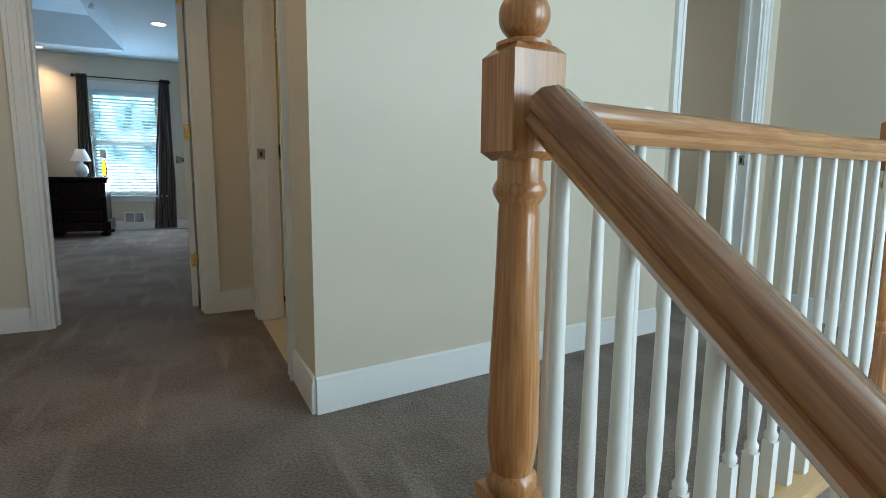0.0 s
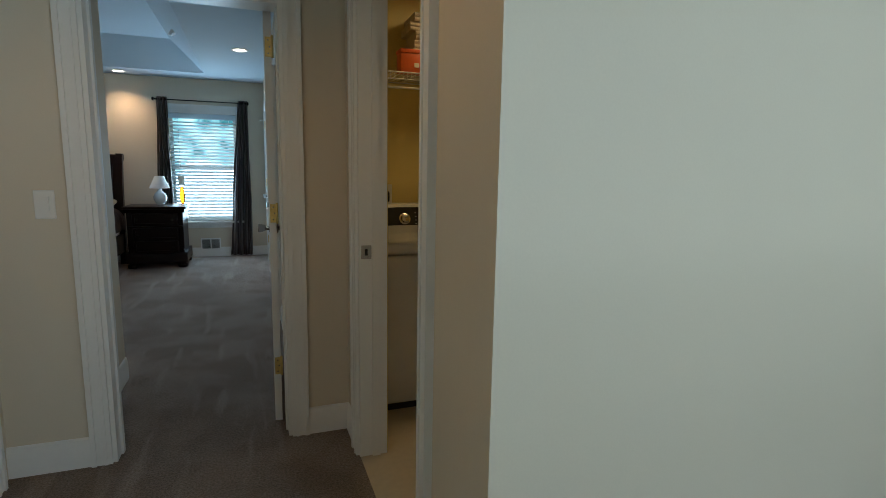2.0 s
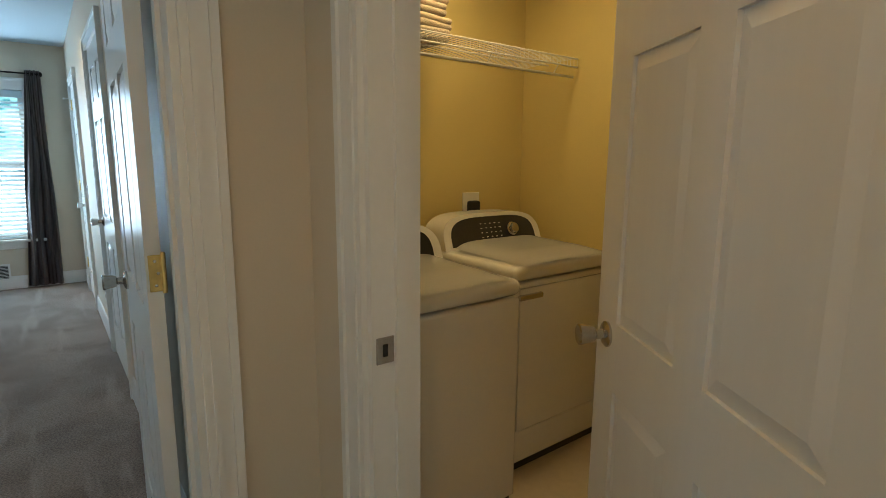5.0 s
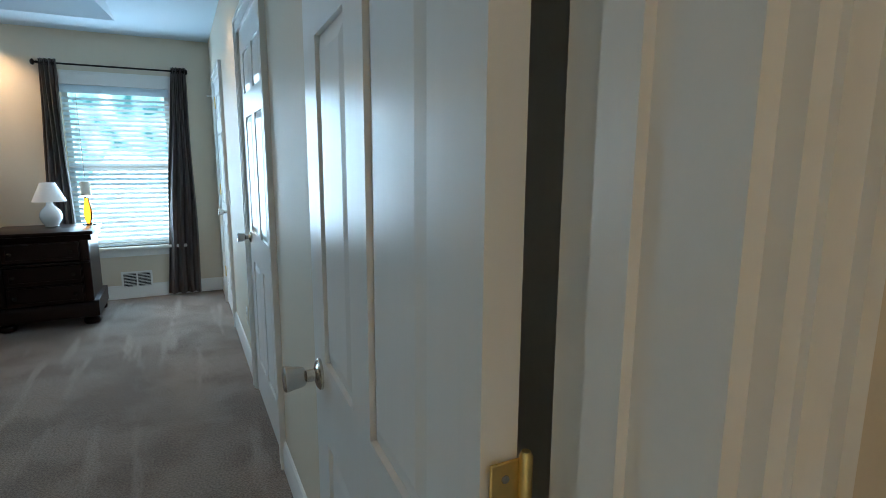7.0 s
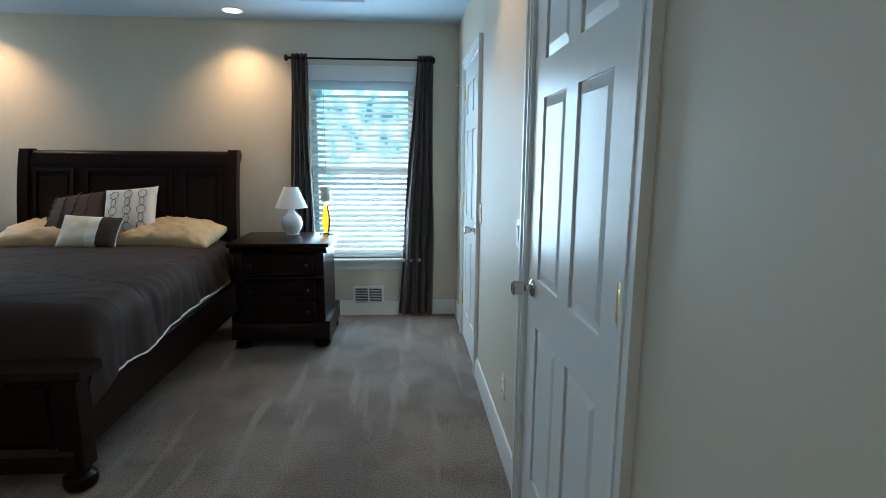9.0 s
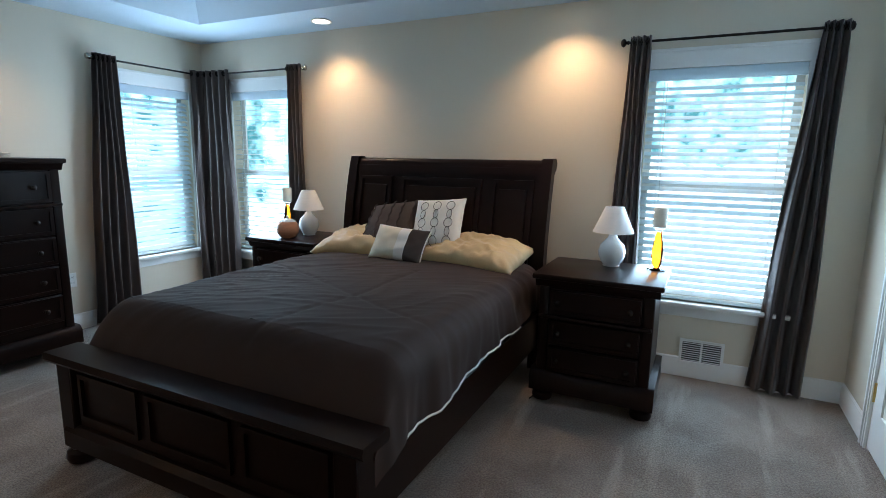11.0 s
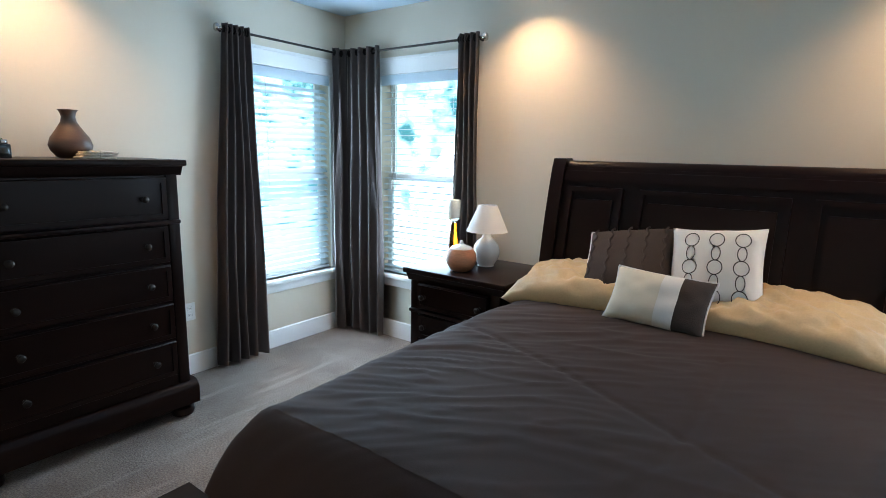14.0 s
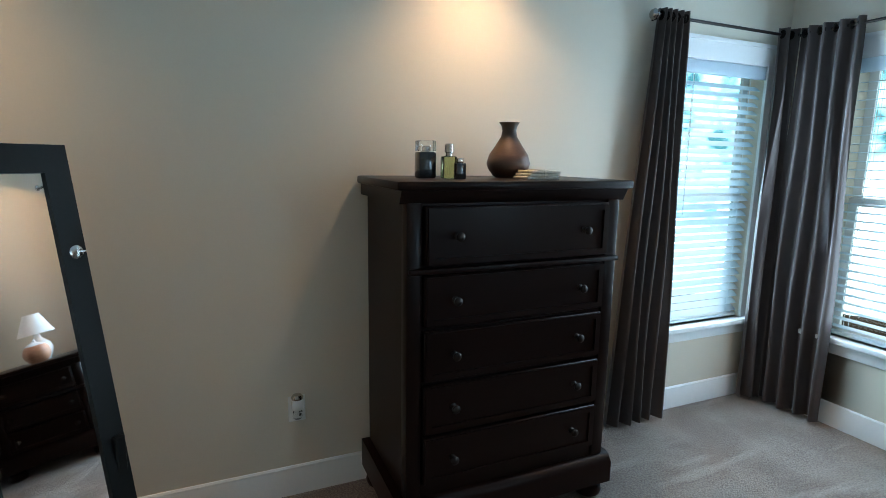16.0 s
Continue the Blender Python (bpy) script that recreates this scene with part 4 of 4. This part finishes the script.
def rim(w, h, n=40):
    pts = []
    for k in range(4 * n + 1):
        q, f = (k // n) % 4, (k % n) / n * 2 - 1
        a, b = ((f, -1), (1, f), (-f, 1), (-1, -f))[q]
        pin, pjn = 1 - 0.07 * (1 - b * b) * abs(a) ** 3, 1 - 0.07 * (1 - a * a) * abs(b) ** 3
        pts.append((a * w / 2 * pin, b * h / 2 * pjn, 0))
    return pts


for x, y, rz, sd in ((-3.31, 6.88, 4, 11), (-2.48, 6.89, -5, 12)):
    solid("bed_pillow", pillow_bm(0.78, 0.45, 0.20, sd, 40, 0.03, rough=0.13), TAN, "tan satin bed pillow lying flat", "pillow", "bed pillows", m=pose(x, y, 0.815, 12, 0, rz), smooth=80)
c1 = thing("throw_pillow", pose(-3.14, 6.93, 0.955, 40, -8, 5), "dark brown cable-knit throw pillow with white piping", "pillow", "throw pillows")
part("cover", pillow_bm(0.43, 0.43, 0.14, 21), BROWNC, c1, smooth=80)
part("piping", tube(rim(0.43, 0.43), 0.005, 6), PIPING, c1)
for k in range(5):
    part("knit_cable", tube([(-0.17 + 0.085 * k + 0.007 * math.sin(j * 1.6), -0.19 + 0.019 * j, 0.075 * (max(0, 1 - abs(-0.74 + 0.37 * k) ** 2.6) * max(0, 1 - abs(-0.83 + 0.083 * j) ** 2.6)) ** 0.42 + 0.001) for j in range(21)], 0.0055, 6), BROWNC, c1)
c2 = thing("throw_pillow", pose(-2.755, 6.92, 0.985, 60, -5, 2), "white throw pillow with a brown chain-link pattern", "pillow", "throw pillows")
part("cover", pillow_bm(0.39, 0.39, 0.13, 22), IVORY, c2, smooth=80)


def on_pillow(a, b, w, h, t):
    ra, rb = max(0, 1 - abs(a) ** 2.6), max(0, 1 - abs(b) ** 2.6)
    return (a * w / 2, b * h / 2, t / 2 * (ra * rb) ** 0.42 + 0.004)


for col in (-0.5, 0.02, 0.54):
    for k in range(5):
        b0 = -0.78 + 0.34 * k
        part("chain_link", tube([on_pillow(col + 0.15 * math.sin(a) * (0.6 if k % 2 else 1), b0 + 0.17 * math.cos(a), 0.39, 0.39, 0.13) for a in np.linspace(0, 2 * math.pi, 25)], 0.0021, 5), BROWNC, c2)
c3 = thing("throw_pillow", pose(-2.925, 6.67, 0.855, 57, 2, -3), "small cream and brown striped lumbar pillow", "pillow", "throw pillows")
part("cream_panel", pillow_bm(0.42, 0.26, 0.13, 23, 22, 0, -1, 0.05), CREAM, c3, smooth=80)
part("ivory_panel", pillow_bm(0.42, 0.26, 0.131, 23, 22, 0, 0.05, 0.42), IVORY, c3, smooth=80)
part("brown_panel", pillow_bm(0.42, 0.26, 0.13, 23, 22, 0, 0.42, 1), BROWNC, c3, smooth=80)
part("piping", tube(rim(0.42, 0.26), 0.005, 6), PIPING, c3)


def table_lamp(m, label):
    t = thing("table_lamp", m, label, "table lamp", "table lamps")
    part("base", lathe([(0.045, 0), (0.052, 0.004), (0.05, 0.012), (0.062, 0.03), (0.079, 0.065), (0.083, 0.095), (0.072, 0.135), (0.045, 0.165), (0.03, 0.18), (0.024, 0.20), (0.022, 0.215)], 32), CERAMIC, t, "white ceramic gourd base")
    sh = bmesh.new()
    prof = [(0.125, 0.215), (0.055, 0.375), (0.0525, 0.375), (0.1225, 0.215)]
    seg = 36
    rings = [[sh.verts.new((r * math.cos(2 * math.pi * i / seg), r * math.sin(2 * math.pi * i / seg), z)) for i in range(seg)] for r, z in prof]
    for a, b in zip(rings, rings[1:] + rings[:1]):
        for i in range(seg):
            sh.faces.new((a[i], a[(i + 1) % seg], b[(i + 1) % seg], b[i]))
    part("shade", sh, SHADE, t, "white fabric cone shade")
    part("stem", lathe([(0.008, 0.2), (0.008, 0.34)], 8), STEEL, t)
    return t


table_lamp(pose(-1.57, 7.00, 0.79), "white ceramic table lamp on the nightstand, unlit")
table_lamp(pose(-4.03, 7.05, 0.79), "white ceramic table lamp on the nightstand, unlit")


def candle_stand(m, label):
    t = thing("candle_holder", m, label, "candle holder", "candle holders")
    part("foot", lathe([(0.052, 0), (0.055, 0.004), (0.05, 0.008), (0.015, 0.014)], 24), CLEAR, t)
    part("stem", lathe([(0.016, 0.012), (0.026, 0.04), (0.034, 0.08), (0.033, 0.12), (0.026, 0.17), (0.02, 0.21), (0.017, 0.235)], 48, None, 28.0, 8, 0.06), AMBER, t, "twisted amber glass stem")
    part("cup", lathe([(0.015, 0.233), (0.02, 0.245), (0.042, 0.262), (0.046, 0.27), (0.043, 0.272)], 24), CLEAR, t)
    part("candle", lathe([(0.038, 0.266), (0.04, 0.27), (0.04, 0.375), (0.036, 0.381), (0.02, 0.376)], 24), CANDLE, t, "ivory pillar candle")
    return t


candle_stand(pose(-1.305, 7.02, 0.79), "twisted amber glass candle holder with ivory candle")
candle_stand(pose(-4.325, 7.12, 0.79), "twisted amber glass candle holder with ivory candle")
df = thing("aroma_diffuser", pose(-4.07, 6.84, 0.79), "round peach wood-grain diffuser with white top", "diffuser")
part("bowl", lathe([(0.045, 0), (0.065, 0.012), (0.085, 0.045), (0.09, 0.075), (0.082, 0.11), (0.066, 0.132)], 32), DIFFUSER, df)
part("cap", lathe([(0.066, 0.132), (0.058, 0.142), (0.03, 0.152), (0.012, 0.16), (0.009, 0.176), (0.006, 0.18)], 28), CERAMIC, df, "white pointed cap")

solid("power_cable", tube([(-1.93 + 0.03 * math.sin(a * 1.3), 6.55 + 0.09 * a, 0.008 + 0.05 * max(0, math.sin(a * 1.1)) ** 2) for a in np.linspace(0, 7, 40)], 0.004, 6), DARK, "black power cable on the carpet beside the bed", "cable")

# on the chest
TOPZ = 1.40
solid("vase", lathe([(0.05, 0), (0.062, 0.006), (0.085, 0.035), (0.092, 0.06), (0.082, 0.095), (0.055, 0.135), (0.034, 0.17), (0.029, 0.195), (0.034, 0.215), (0.043, 0.228), (0.039, 0.228), (0.026, 0.2)], 32), VASE, "dark brown turned wood vase on the chest", "vase", m=pose(-5.38, 5.37, TOPZ))
sb = thing("coaster_stack", pose(-5.24, 5.42, TOPZ), "stack of pale stone coasters tied with string", "coasters")
for k in range(3):
    part("coaster", boxm(-0.055, 0.055, -0.075 + 0.01 * k, 0.075 + 0.004 * k, 0.012 * k, 0.012 * k + 0.011, 0.003, 1), STONE, sb)
part("string", tube([(-0.058, 0, 0.0), (-0.058, 0, 0.037), (0.058, 0, 0.037), (0.058, 0, 0.0)], 0.002, 6), TOWEL, sb)
bt = thing("cologne_bottle", pose(-5.32, 4.97, TOPZ), "square black glass cologne bottle with clear cap", "perfume bottle", "perfume bottles")
part("flask", boxm(-0.03, 0.03, -0.035, 0.035, 0, 0.10, 0.008), BLACKJAR, bt)
part("collar", lathe([(0.016, 0.10), (0.016, 0.118), (0.01, 0.122)], 16), STEEL, bt)
part("cap", boxm(-0.03, 0.03, -0.032, 0.032, 0.102, 0.142, 0.004), CLEAR, bt)
bt = thing("perfume_bottle", pose(-5.29, 5.055, TOPZ), "pale green glass perfume bottle with chrome cap", "perfume bottle", "perfume bottles")
part("flask", boxm(-0.02, 0.02, -0.028, 0.028, 0, 0.085, 0.006), GREENJAR, bt)
part("collar", lathe([(0.013, 0.085), (0.013, 0.098), (0.017, 0.10), (0.017, 0.128), (0.012, 0.132)], 16), STEEL, bt)
bt = thing("perfume_bottle", pose(-5.22, 5.07, TOPZ), "small dark square perfume bottle", "perfume bottle", "perfume bottles")
part("flask", boxm(-0.015, 0.015, -0.02, 0.02, 0, 0.06, 0.004), BLACKJAR, bt)
part("cap", boxm(-0.01, 0.01, -0.012, 0.012, 0.06, 0.078, 0.003), STEEL, bt)

# standing mirror armoire
mr = thing("standing_mirror", pose(-5.18, 3.95, 0.0, 0, 0, 134), "black framed standing mirror armoire tilted back", "mirror")
MW, MH = 0.40, 1.27
tilt = pose(0, 0.0, 0.24, -9)
fr = bmesh.new()
for a, b, c, d in ((-MW, -MW + 0.07, 0, MH), (-0.07, 0, 0, MH), (-MW + 0.07, -0.07, 0, 0.09), (-MW + 0.07, -0.07, MH - 0.08, MH)):
    box(fr, a, b, -0.02, 0.0, c, d)
part("frame", fr, BLACKGREEN, mr, m=tilt)
part("cabinet", boxm(-MW + 0.012, -0.012, 0.001, 0.085, 0.012, MH - 0.012, 0.004, 1), BLACKGREEN, mr, m=tilt)
part("glass", boxm(-MW + 0.068, -0.068, -0.010, -0.004, 0.088, MH - 0.078), MIRROR, mr, "silvered mirror glass", m=tilt)
kh = part("lock_plate", lathe([(0.018, 0), (0.02, 0.003), (0.012, 0.006)], 18), STEEL, mr, "silver oval lock with key", m=tilt @ pose(-0.03, -0.02, 0.955, 90))
part("key", boxm(-0.004, 0.022, -0.003, 0.003, 0.006, 0.012, 0.001, 1), STEEL, kh)
for x in (-MW - 0.02, -0.02):
    part("foot", boxm(x, x + 0.04, -0.12, 0.30, 0.0, 0.05, 0.006, 1), BLACKGREEN, mr)
    part("upright", boxm(x + (0.04 if x < -0.1 else -0.0) - 0.02, x + (0.04 if x < -0.1 else 0.0) + 0.012, 0.02, 0.05, 0.05, 0.62, 0.004, 1), BLACKGREEN, mr)


# ---------------------------------------------------------------- laundry
def appliance(name, m, label, dial_left):
    t = thing(name, m, label, "washing machine" if dial_left else "clothes dryer")
    w, d = 0.69, 0.66
    part("cabinet", boxm(0, w, 0, d, 0.04, 0.86, 0.015, 3), ENAMEL, t)
    part("kick_base", boxm(0.012, w - 0.012, 0.02, d - 0.01, 0.0, 0.038), DARK, t)
    part("deck", boxm(-0.002, w + 0.002, -0.006, d, 0.866, 0.93, 0.028, 4), ENAMEL, t)
    lid = sheet(24, 18, lambda u, v: (0.05 + u * (w - 0.10), -0.012 + v * 0.46, 0.934 + 0.03 * (1 - (2 * u - 1) ** 6) * min(1, v * 3.0 + 0.05) ** 0.5 + 0.012 * v), 0.02)
    part("lid", lid, ENAMEL, t, smooth=60)
    pr = []
    for i in range(25):
        a = math.pi * i / 24
        pr.append((w / 2 - (w / 2 - 0.01) * math.copysign(abs(math.cos(a)) ** 0.5, math.cos(a)), 0.93 + 0.17 * math.sin(a) ** 0.55))
    cb = bmesh.new()
    f = [cb.verts.new((x, 0.47 + (z - 0.93) * 0.35, z)) for x, z in pr]
    b = [cb.verts.new((x, d, z)) for x, z in pr]
    for i in range(len(pr) - 1):
        cb.faces.new((f[i], f[i + 1], b[i + 1], b[i]))
    cb.faces.new(f[::-1])
    cb.faces.new(b)
    part("console", cb, ENAMEL, t, smooth=35)
    pb = bmesh.new()
    pp = [(w / 2 + (x - w / 2) * 0.86, 0.945 + (z - 0.93) * 0.80) for x, z in pr]
    f = [pb.verts.new((x, 0.466 + (z - 0.93) * 0.35, z)) for x, z in pp]
    b = [pb.verts.new((x, 0.475 + (z - 0.93) * 0.35, z)) for x, z in pp]
    for i in range(len(pp) - 1):
        pb.faces.new((f[i], f[i + 1], b[i + 1], b[i]))
    pb.faces.new(f[::-1])
    pb.faces.new(b)
    cp = part("control_panel", pb, PANEL, t, "glossy black control panel", smooth=30)
    dx = 0.28 if dial_left else 0.46
    part("dial", lathe([(0.036, 0), (0.036, 0.008), (0.028, 0.012), (0.026, 0.03), (0.02, 0.034)], 28), STEEL, cp, "chrome dial", m=pose(dx, 0.487, 1.01, 71))
    bb = mesh("button", boxm(-0.005, 0.005, -0.002, 0.0, -0.0015, 0.0015), PLASTIC, 0)
    for r in range(4):
        for c in range(5):
            part("button", bb, PLASTIC, cp, m=pose(dx + (0.075 + 0.032 * c) * (1 if dial_left else -1), 0.4655 + 0.35 * (0.98 + 0.022 * r - 0.93), 0.98 + 0.022 * r, -19))
    return t


appliance("washing_machine", pose(0.175, 1.75, 0.0), "white top-loading washing machine with black control panel", True)
dy = appliance("clothes_dryer", pose(0.975, 1.90, 0.0), "white clothes dryer with black control panel", False)
part("door_handle", boxm(0.02, 0.16, -0.025, -0.002, 0.79, 0.815, 0.008), STEEL, dy, "chrome handle")
part("door", boxm(0.03, 0.66, -0.012, -0.001, 0.20, 0.84, 0.01), ENAMEL, dy)
ws = thing("wire_shelf", pose(0.14, 2.645, 1.885), "white coated wire shelf on the laundry wall", "shelf")
for y, z in ((0.0, 0.0), (-0.40, 0.0), (-0.40, -0.04), (-0.20, -0.006)):
    part("rail", tube([(0, y, z), (1.60, y, z)], 0.004, 6), PLASTIC, ws)
wire = mesh("wire", tube([(0, 0, 0), (0, -0.40, 0.001), (0, -0.401, -0.04)], 0.0018, 5), PLASTIC, 0)
for k in range(62):
    part("wire", wire, PLASTIC, ws, m=pose(0.02 + k * 0.0258, 0, 0.004))
part("hanging_bar", tube([(0, -0.37, -0.085), (1.60, -0.37, -0.085)], 0.007, 8), PLASTIC, ws)
for k in range(4):
    part("bar_hook", tube([(0.1 + 0.45 * k, -0.40, -0.04), (0.1 + 0.45 * k, -0.37, -0.08)], 0.003, 6), PLASTIC, ws)


def towel(m, w, d, t, seed):
    rnd = random.Random(seed)
    a = rnd.uniform(0, 6)
    loops = []
    for lay in range(2):
        pts = []
        z0 = lay * t / 2
        for i in range(13):
            q = math.pi * (i / 12 - 0.5)
            pts.append((-d / 2 - t / 4 * math.cos(q), z0 + t / 4 + t / 4 * math.sin(q)))
        pts += [(d / 2, z0 + t / 2 - 0.001 + 0.004 * math.sin(a)), (d / 2 + 0.003, z0 + t / 4), (d / 2, z0 + 0.001)]
        loops.append(pts)
    bm = bmesh.new()
    for pts in loops:
        extrude_x(pts, -w / 2, w / 2, bm)
    bmesh.ops.subdivide_edges(bm, edges=[e for e in bm.edges if abs(e.verts[0].co.x - e.verts[1].co.x) > 0.05], cuts=8)
    for v in bm.verts:
        v.co += Vector((0, 0.01 * noise.noise(v.co * 9 + Vector((a, 0, 0))), 0.006 * noise.noise(v.co * 7 + Vector((0, a, 0)))))
    return solid("folded_towel", bm, TOWEL, "folded taupe bath towel in a stack", "towel", "stack of folded towels", m=m, smooth=60)


zz = 1.893
for k in range(7):
    towel(pose(0.77 + 0.02 * math.sin(k * 2.1), 2.50 + 0.012 * math.sin(k * 3), zz, 0, 0, 3 * math.sin(k)), 0.44, 0.24, 0.052, k)
    zz += 0.054
solid("folded_cloth", boxm(-0.15, 0.15, -0.09, 0.09, 0, 0.03, 0.012, 3), ORANGE, "folded orange cloth on the towel stack", "cloth", m=pose(0.77, 2.50, zz))
ob_ = thing("storage_box", pose(0.52, 2.32, 1.893), "orange storage box with pale printed marks", "box")
part("body", boxm(-0.085, 0.085, -0.05, 0.05, 0, 0.11, 0.006), ORANGE, ob_)
part("lid", boxm(-0.088, 0.088, -0.053, 0.053, 0.111, 0.135, 0.006), ORANGE, ob_)
for k in range(2):
    part("label_mark", boxm(0.0 + 0.04 * k, 0.03 + 0.04 * k, -0.0515, -0.0502, 0.03, 0.055), CREAM, ob_)
for x, z in ((1.37, 1.12), (0.42, 1.14)):
    o_ = thing("appliance_outlet", pose(x, 2.65, z), "recessed laundry outlet with a black plug", "outlet")
    part("plate", boxm(-0.06, 0.06, -0.006, 0, -0.07, 0.07, 0.002, 1), PLASTIC, o_)
    part("plug", boxm(-0.035, 0.035, -0.05, -0.006, -0.05, 0.025, 0.012), DARK, o_)
baseboard("baseboard", pose(0.14, 2.65, 0), 1.6)
baseboard("baseboard", pose(1.76, 2.63, 0, 0, 0, -90), 2.4)

# ---------------------------------------------------------------- stairs and balustrade
NX, NY = 0.058, -1.126
RAILM = pose(NX, NY, 0, 0, 0, 7.5)          # the landing rail runs along the slanted landing wall


def newel(m, low):
    t = thing("newel_post", m, "turned oak newel post with ball finial", "newel post", "newel posts")
    part("plinth", boxm(-0.043, 0.043, -0.043, 0.043, low, 0.36, 0.004), OAK, t)
    part("shaft", lathe([(0.036, 0.358), (0.041, 0.370), (0.041, 0.384), (0.033, 0.394), (0.036, 0.41), (0.0405, 0.45), (0.039, 0.56), (0.034, 0.68), (0.031, 0.80), (0.030, 0.815), (0.039, 0.83), (0.041, 0.838), (0.038, 0.846), (0.034, 0.852), (0.034, 0.885)], 28), OAK, t)
    bl = boxm(-0.043, 0.043, -0.043, 0.043, 0.88, 1.04, 0.0, 1)
    top = [e for e in bl.edges if abs(e.verts[0].co.z - e.verts[1].co.z) < 1e-4]
    bmesh.ops.bevel(bl, geom=top, offset=0.012, segments=1, affect="EDGES")
    part("block", bl, OAK, t, smooth=20)
    ball = [(0.037 * math.sin(a), 1.083 - 0.037 * math.cos(a)) for a in np.linspace(0.55, 2.95, 14)]
    part("finial", lathe([(0.034, 1.036), (0.040, 1.040), (0.040, 1.045), (0.030, 1.048), (0.029, 1.0495), (0.022, 1.0505)] + [(float(a), float(b)) for a, b in ball], 28), OAK, t)
    return t


newel(pose(NX, NY, -0.016), -0.23)
RL = 1.61          # from newel to newel
newel(RAILM @ pose(RL, 0, -0.010), -0.23)
RAILP = [(-0.022, 0.0), (-0.030, 0.012), (-0.024, 0.022), (-0.034, 0.034), (-0.034, 0.046), (-0.024, 0.06), (0.0, 0.066), (0.024, 0.06), (0.034, 0.046), (0.034, 0.034), (0.024, 0.022), (0.030, 0.012), (0.022, 0.0)]


def handrail(name, p0, p1, mat, label):
    p0, p1 = Vector(p0), Vector(p1)
    ob = solid(name, extrude_x(RAILP, 0, (p1 - p0).length), mat, label, "handrail", m=Matrix.Translation(p0) @ (p1 - p0).to_track_quat("X", "Z").to_matrix().to_4x4(), smooth=50)
    return ob


handrail("landing_rail", RAILM @ Vector((0.043, 0, 0.895)), RAILM @ Vector((RL - 0.043, 0, 0.895)), OAKX, "oak landing handrail, moulded and varnished")
handrail("landing_rail", RAILM @ Vector((RL + 0.043, 0, 0.895)), RAILM @ Vector((2.88, 0, 0.895)), OAKX, "oak landing handrail, moulded and varnished")
SL = 0.73
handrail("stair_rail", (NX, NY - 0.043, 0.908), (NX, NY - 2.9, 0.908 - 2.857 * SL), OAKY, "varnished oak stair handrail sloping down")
nose = solid("landing_nosing", boxm(-0.04, 2.87, -0.06, 0.075, -0.03, 0.006, 0.006), TREAD, "oak nosing strip along the landing edge", "nosing", kind="structure", m=RAILM)


def baluster_mesh(low, high):
    k = high - low
    bm = lathe([(0.0135, low + 0.155), (0.0165, low + 0.165), (0.0165, low + 0.175), (0.011, low + 0.185), (0.0125, low + 0.21), (0.0155, low + 0.27), (0.0148, low + 0.36), (0.0115, low + 0.6 * k + 0.1), (0.009, high)], 12)
    box(bm, -0.0148, 0.0148, -0.0148, 0.0148, low, low + 0.155)
    return mesh("baluster", bm, WHITE, 40)


LBM = baluster_mesh(0.006, 0.90)
n = 15
for k in range(n):
    u = (k + 0.75) / (n + 0.5)
    tagged(part("baluster", LBM, WHITE, None, m=RAILM @ pose(RL * u, 0, 0)), "white turned baluster under the landing rail", "baluster", "landing balusters")
for k in range(9):
    tagged(part("baluster", LBM, WHITE, None, m=RAILM @ pose(RL + 0.11 + 0.112 * k, 0, 0)), "white turned baluster under the landing rail", "baluster", "landing balusters")
# steps
ST = thing("staircase", pose(0, 0, 0), "carpeted stairs with oak tread ends and white risers", "stairs", kind="structure")
RUN, RISE, Y0 = 0.25, 0.183, -1.21
for k in range(1, 13):
    z, ya = -RISE * k, Y0 - RUN * (k - 1)
    part("tread", boxm(-1.43, NX + 0.05, ya - RUN - 0.025, ya, z - 0.03, z, 0.008), TREAD, ST)
    part("runner", boxm(-1.25, NX - 0.06, ya - RUN - 0.028, ya - 0.001, z - 0.034, z + 0.010, 0.010), CARPET, ST)
    part("riser", boxm(-1.43, NX + 0.02, ya - 0.012, ya, z, z + RISE - 0.03), WHITE, ST)
    part("stringer_block", boxm(NX - 0.02, NX + 0.018, ya - RUN, ya - 0.012, z - 0.40, z - 0.031), WHITE, ST)
for k in range(24):
    y = NY - 0.10 - 0.118 * k
    step = int((Y0 - y) / RUN) + 1 if y < Y0 else 0
    low = -RISE * step + 0.001
    high = 0.908 - (NY - 0.043 - y) * SL + 0.012
    if low < -2.2:
        break
    tagged(part("baluster", baluster_mesh(low, high), WHITE, None, m=pose(NX, y, 0)), "white turned baluster on the stair treads", "baluster", "stair balusters")
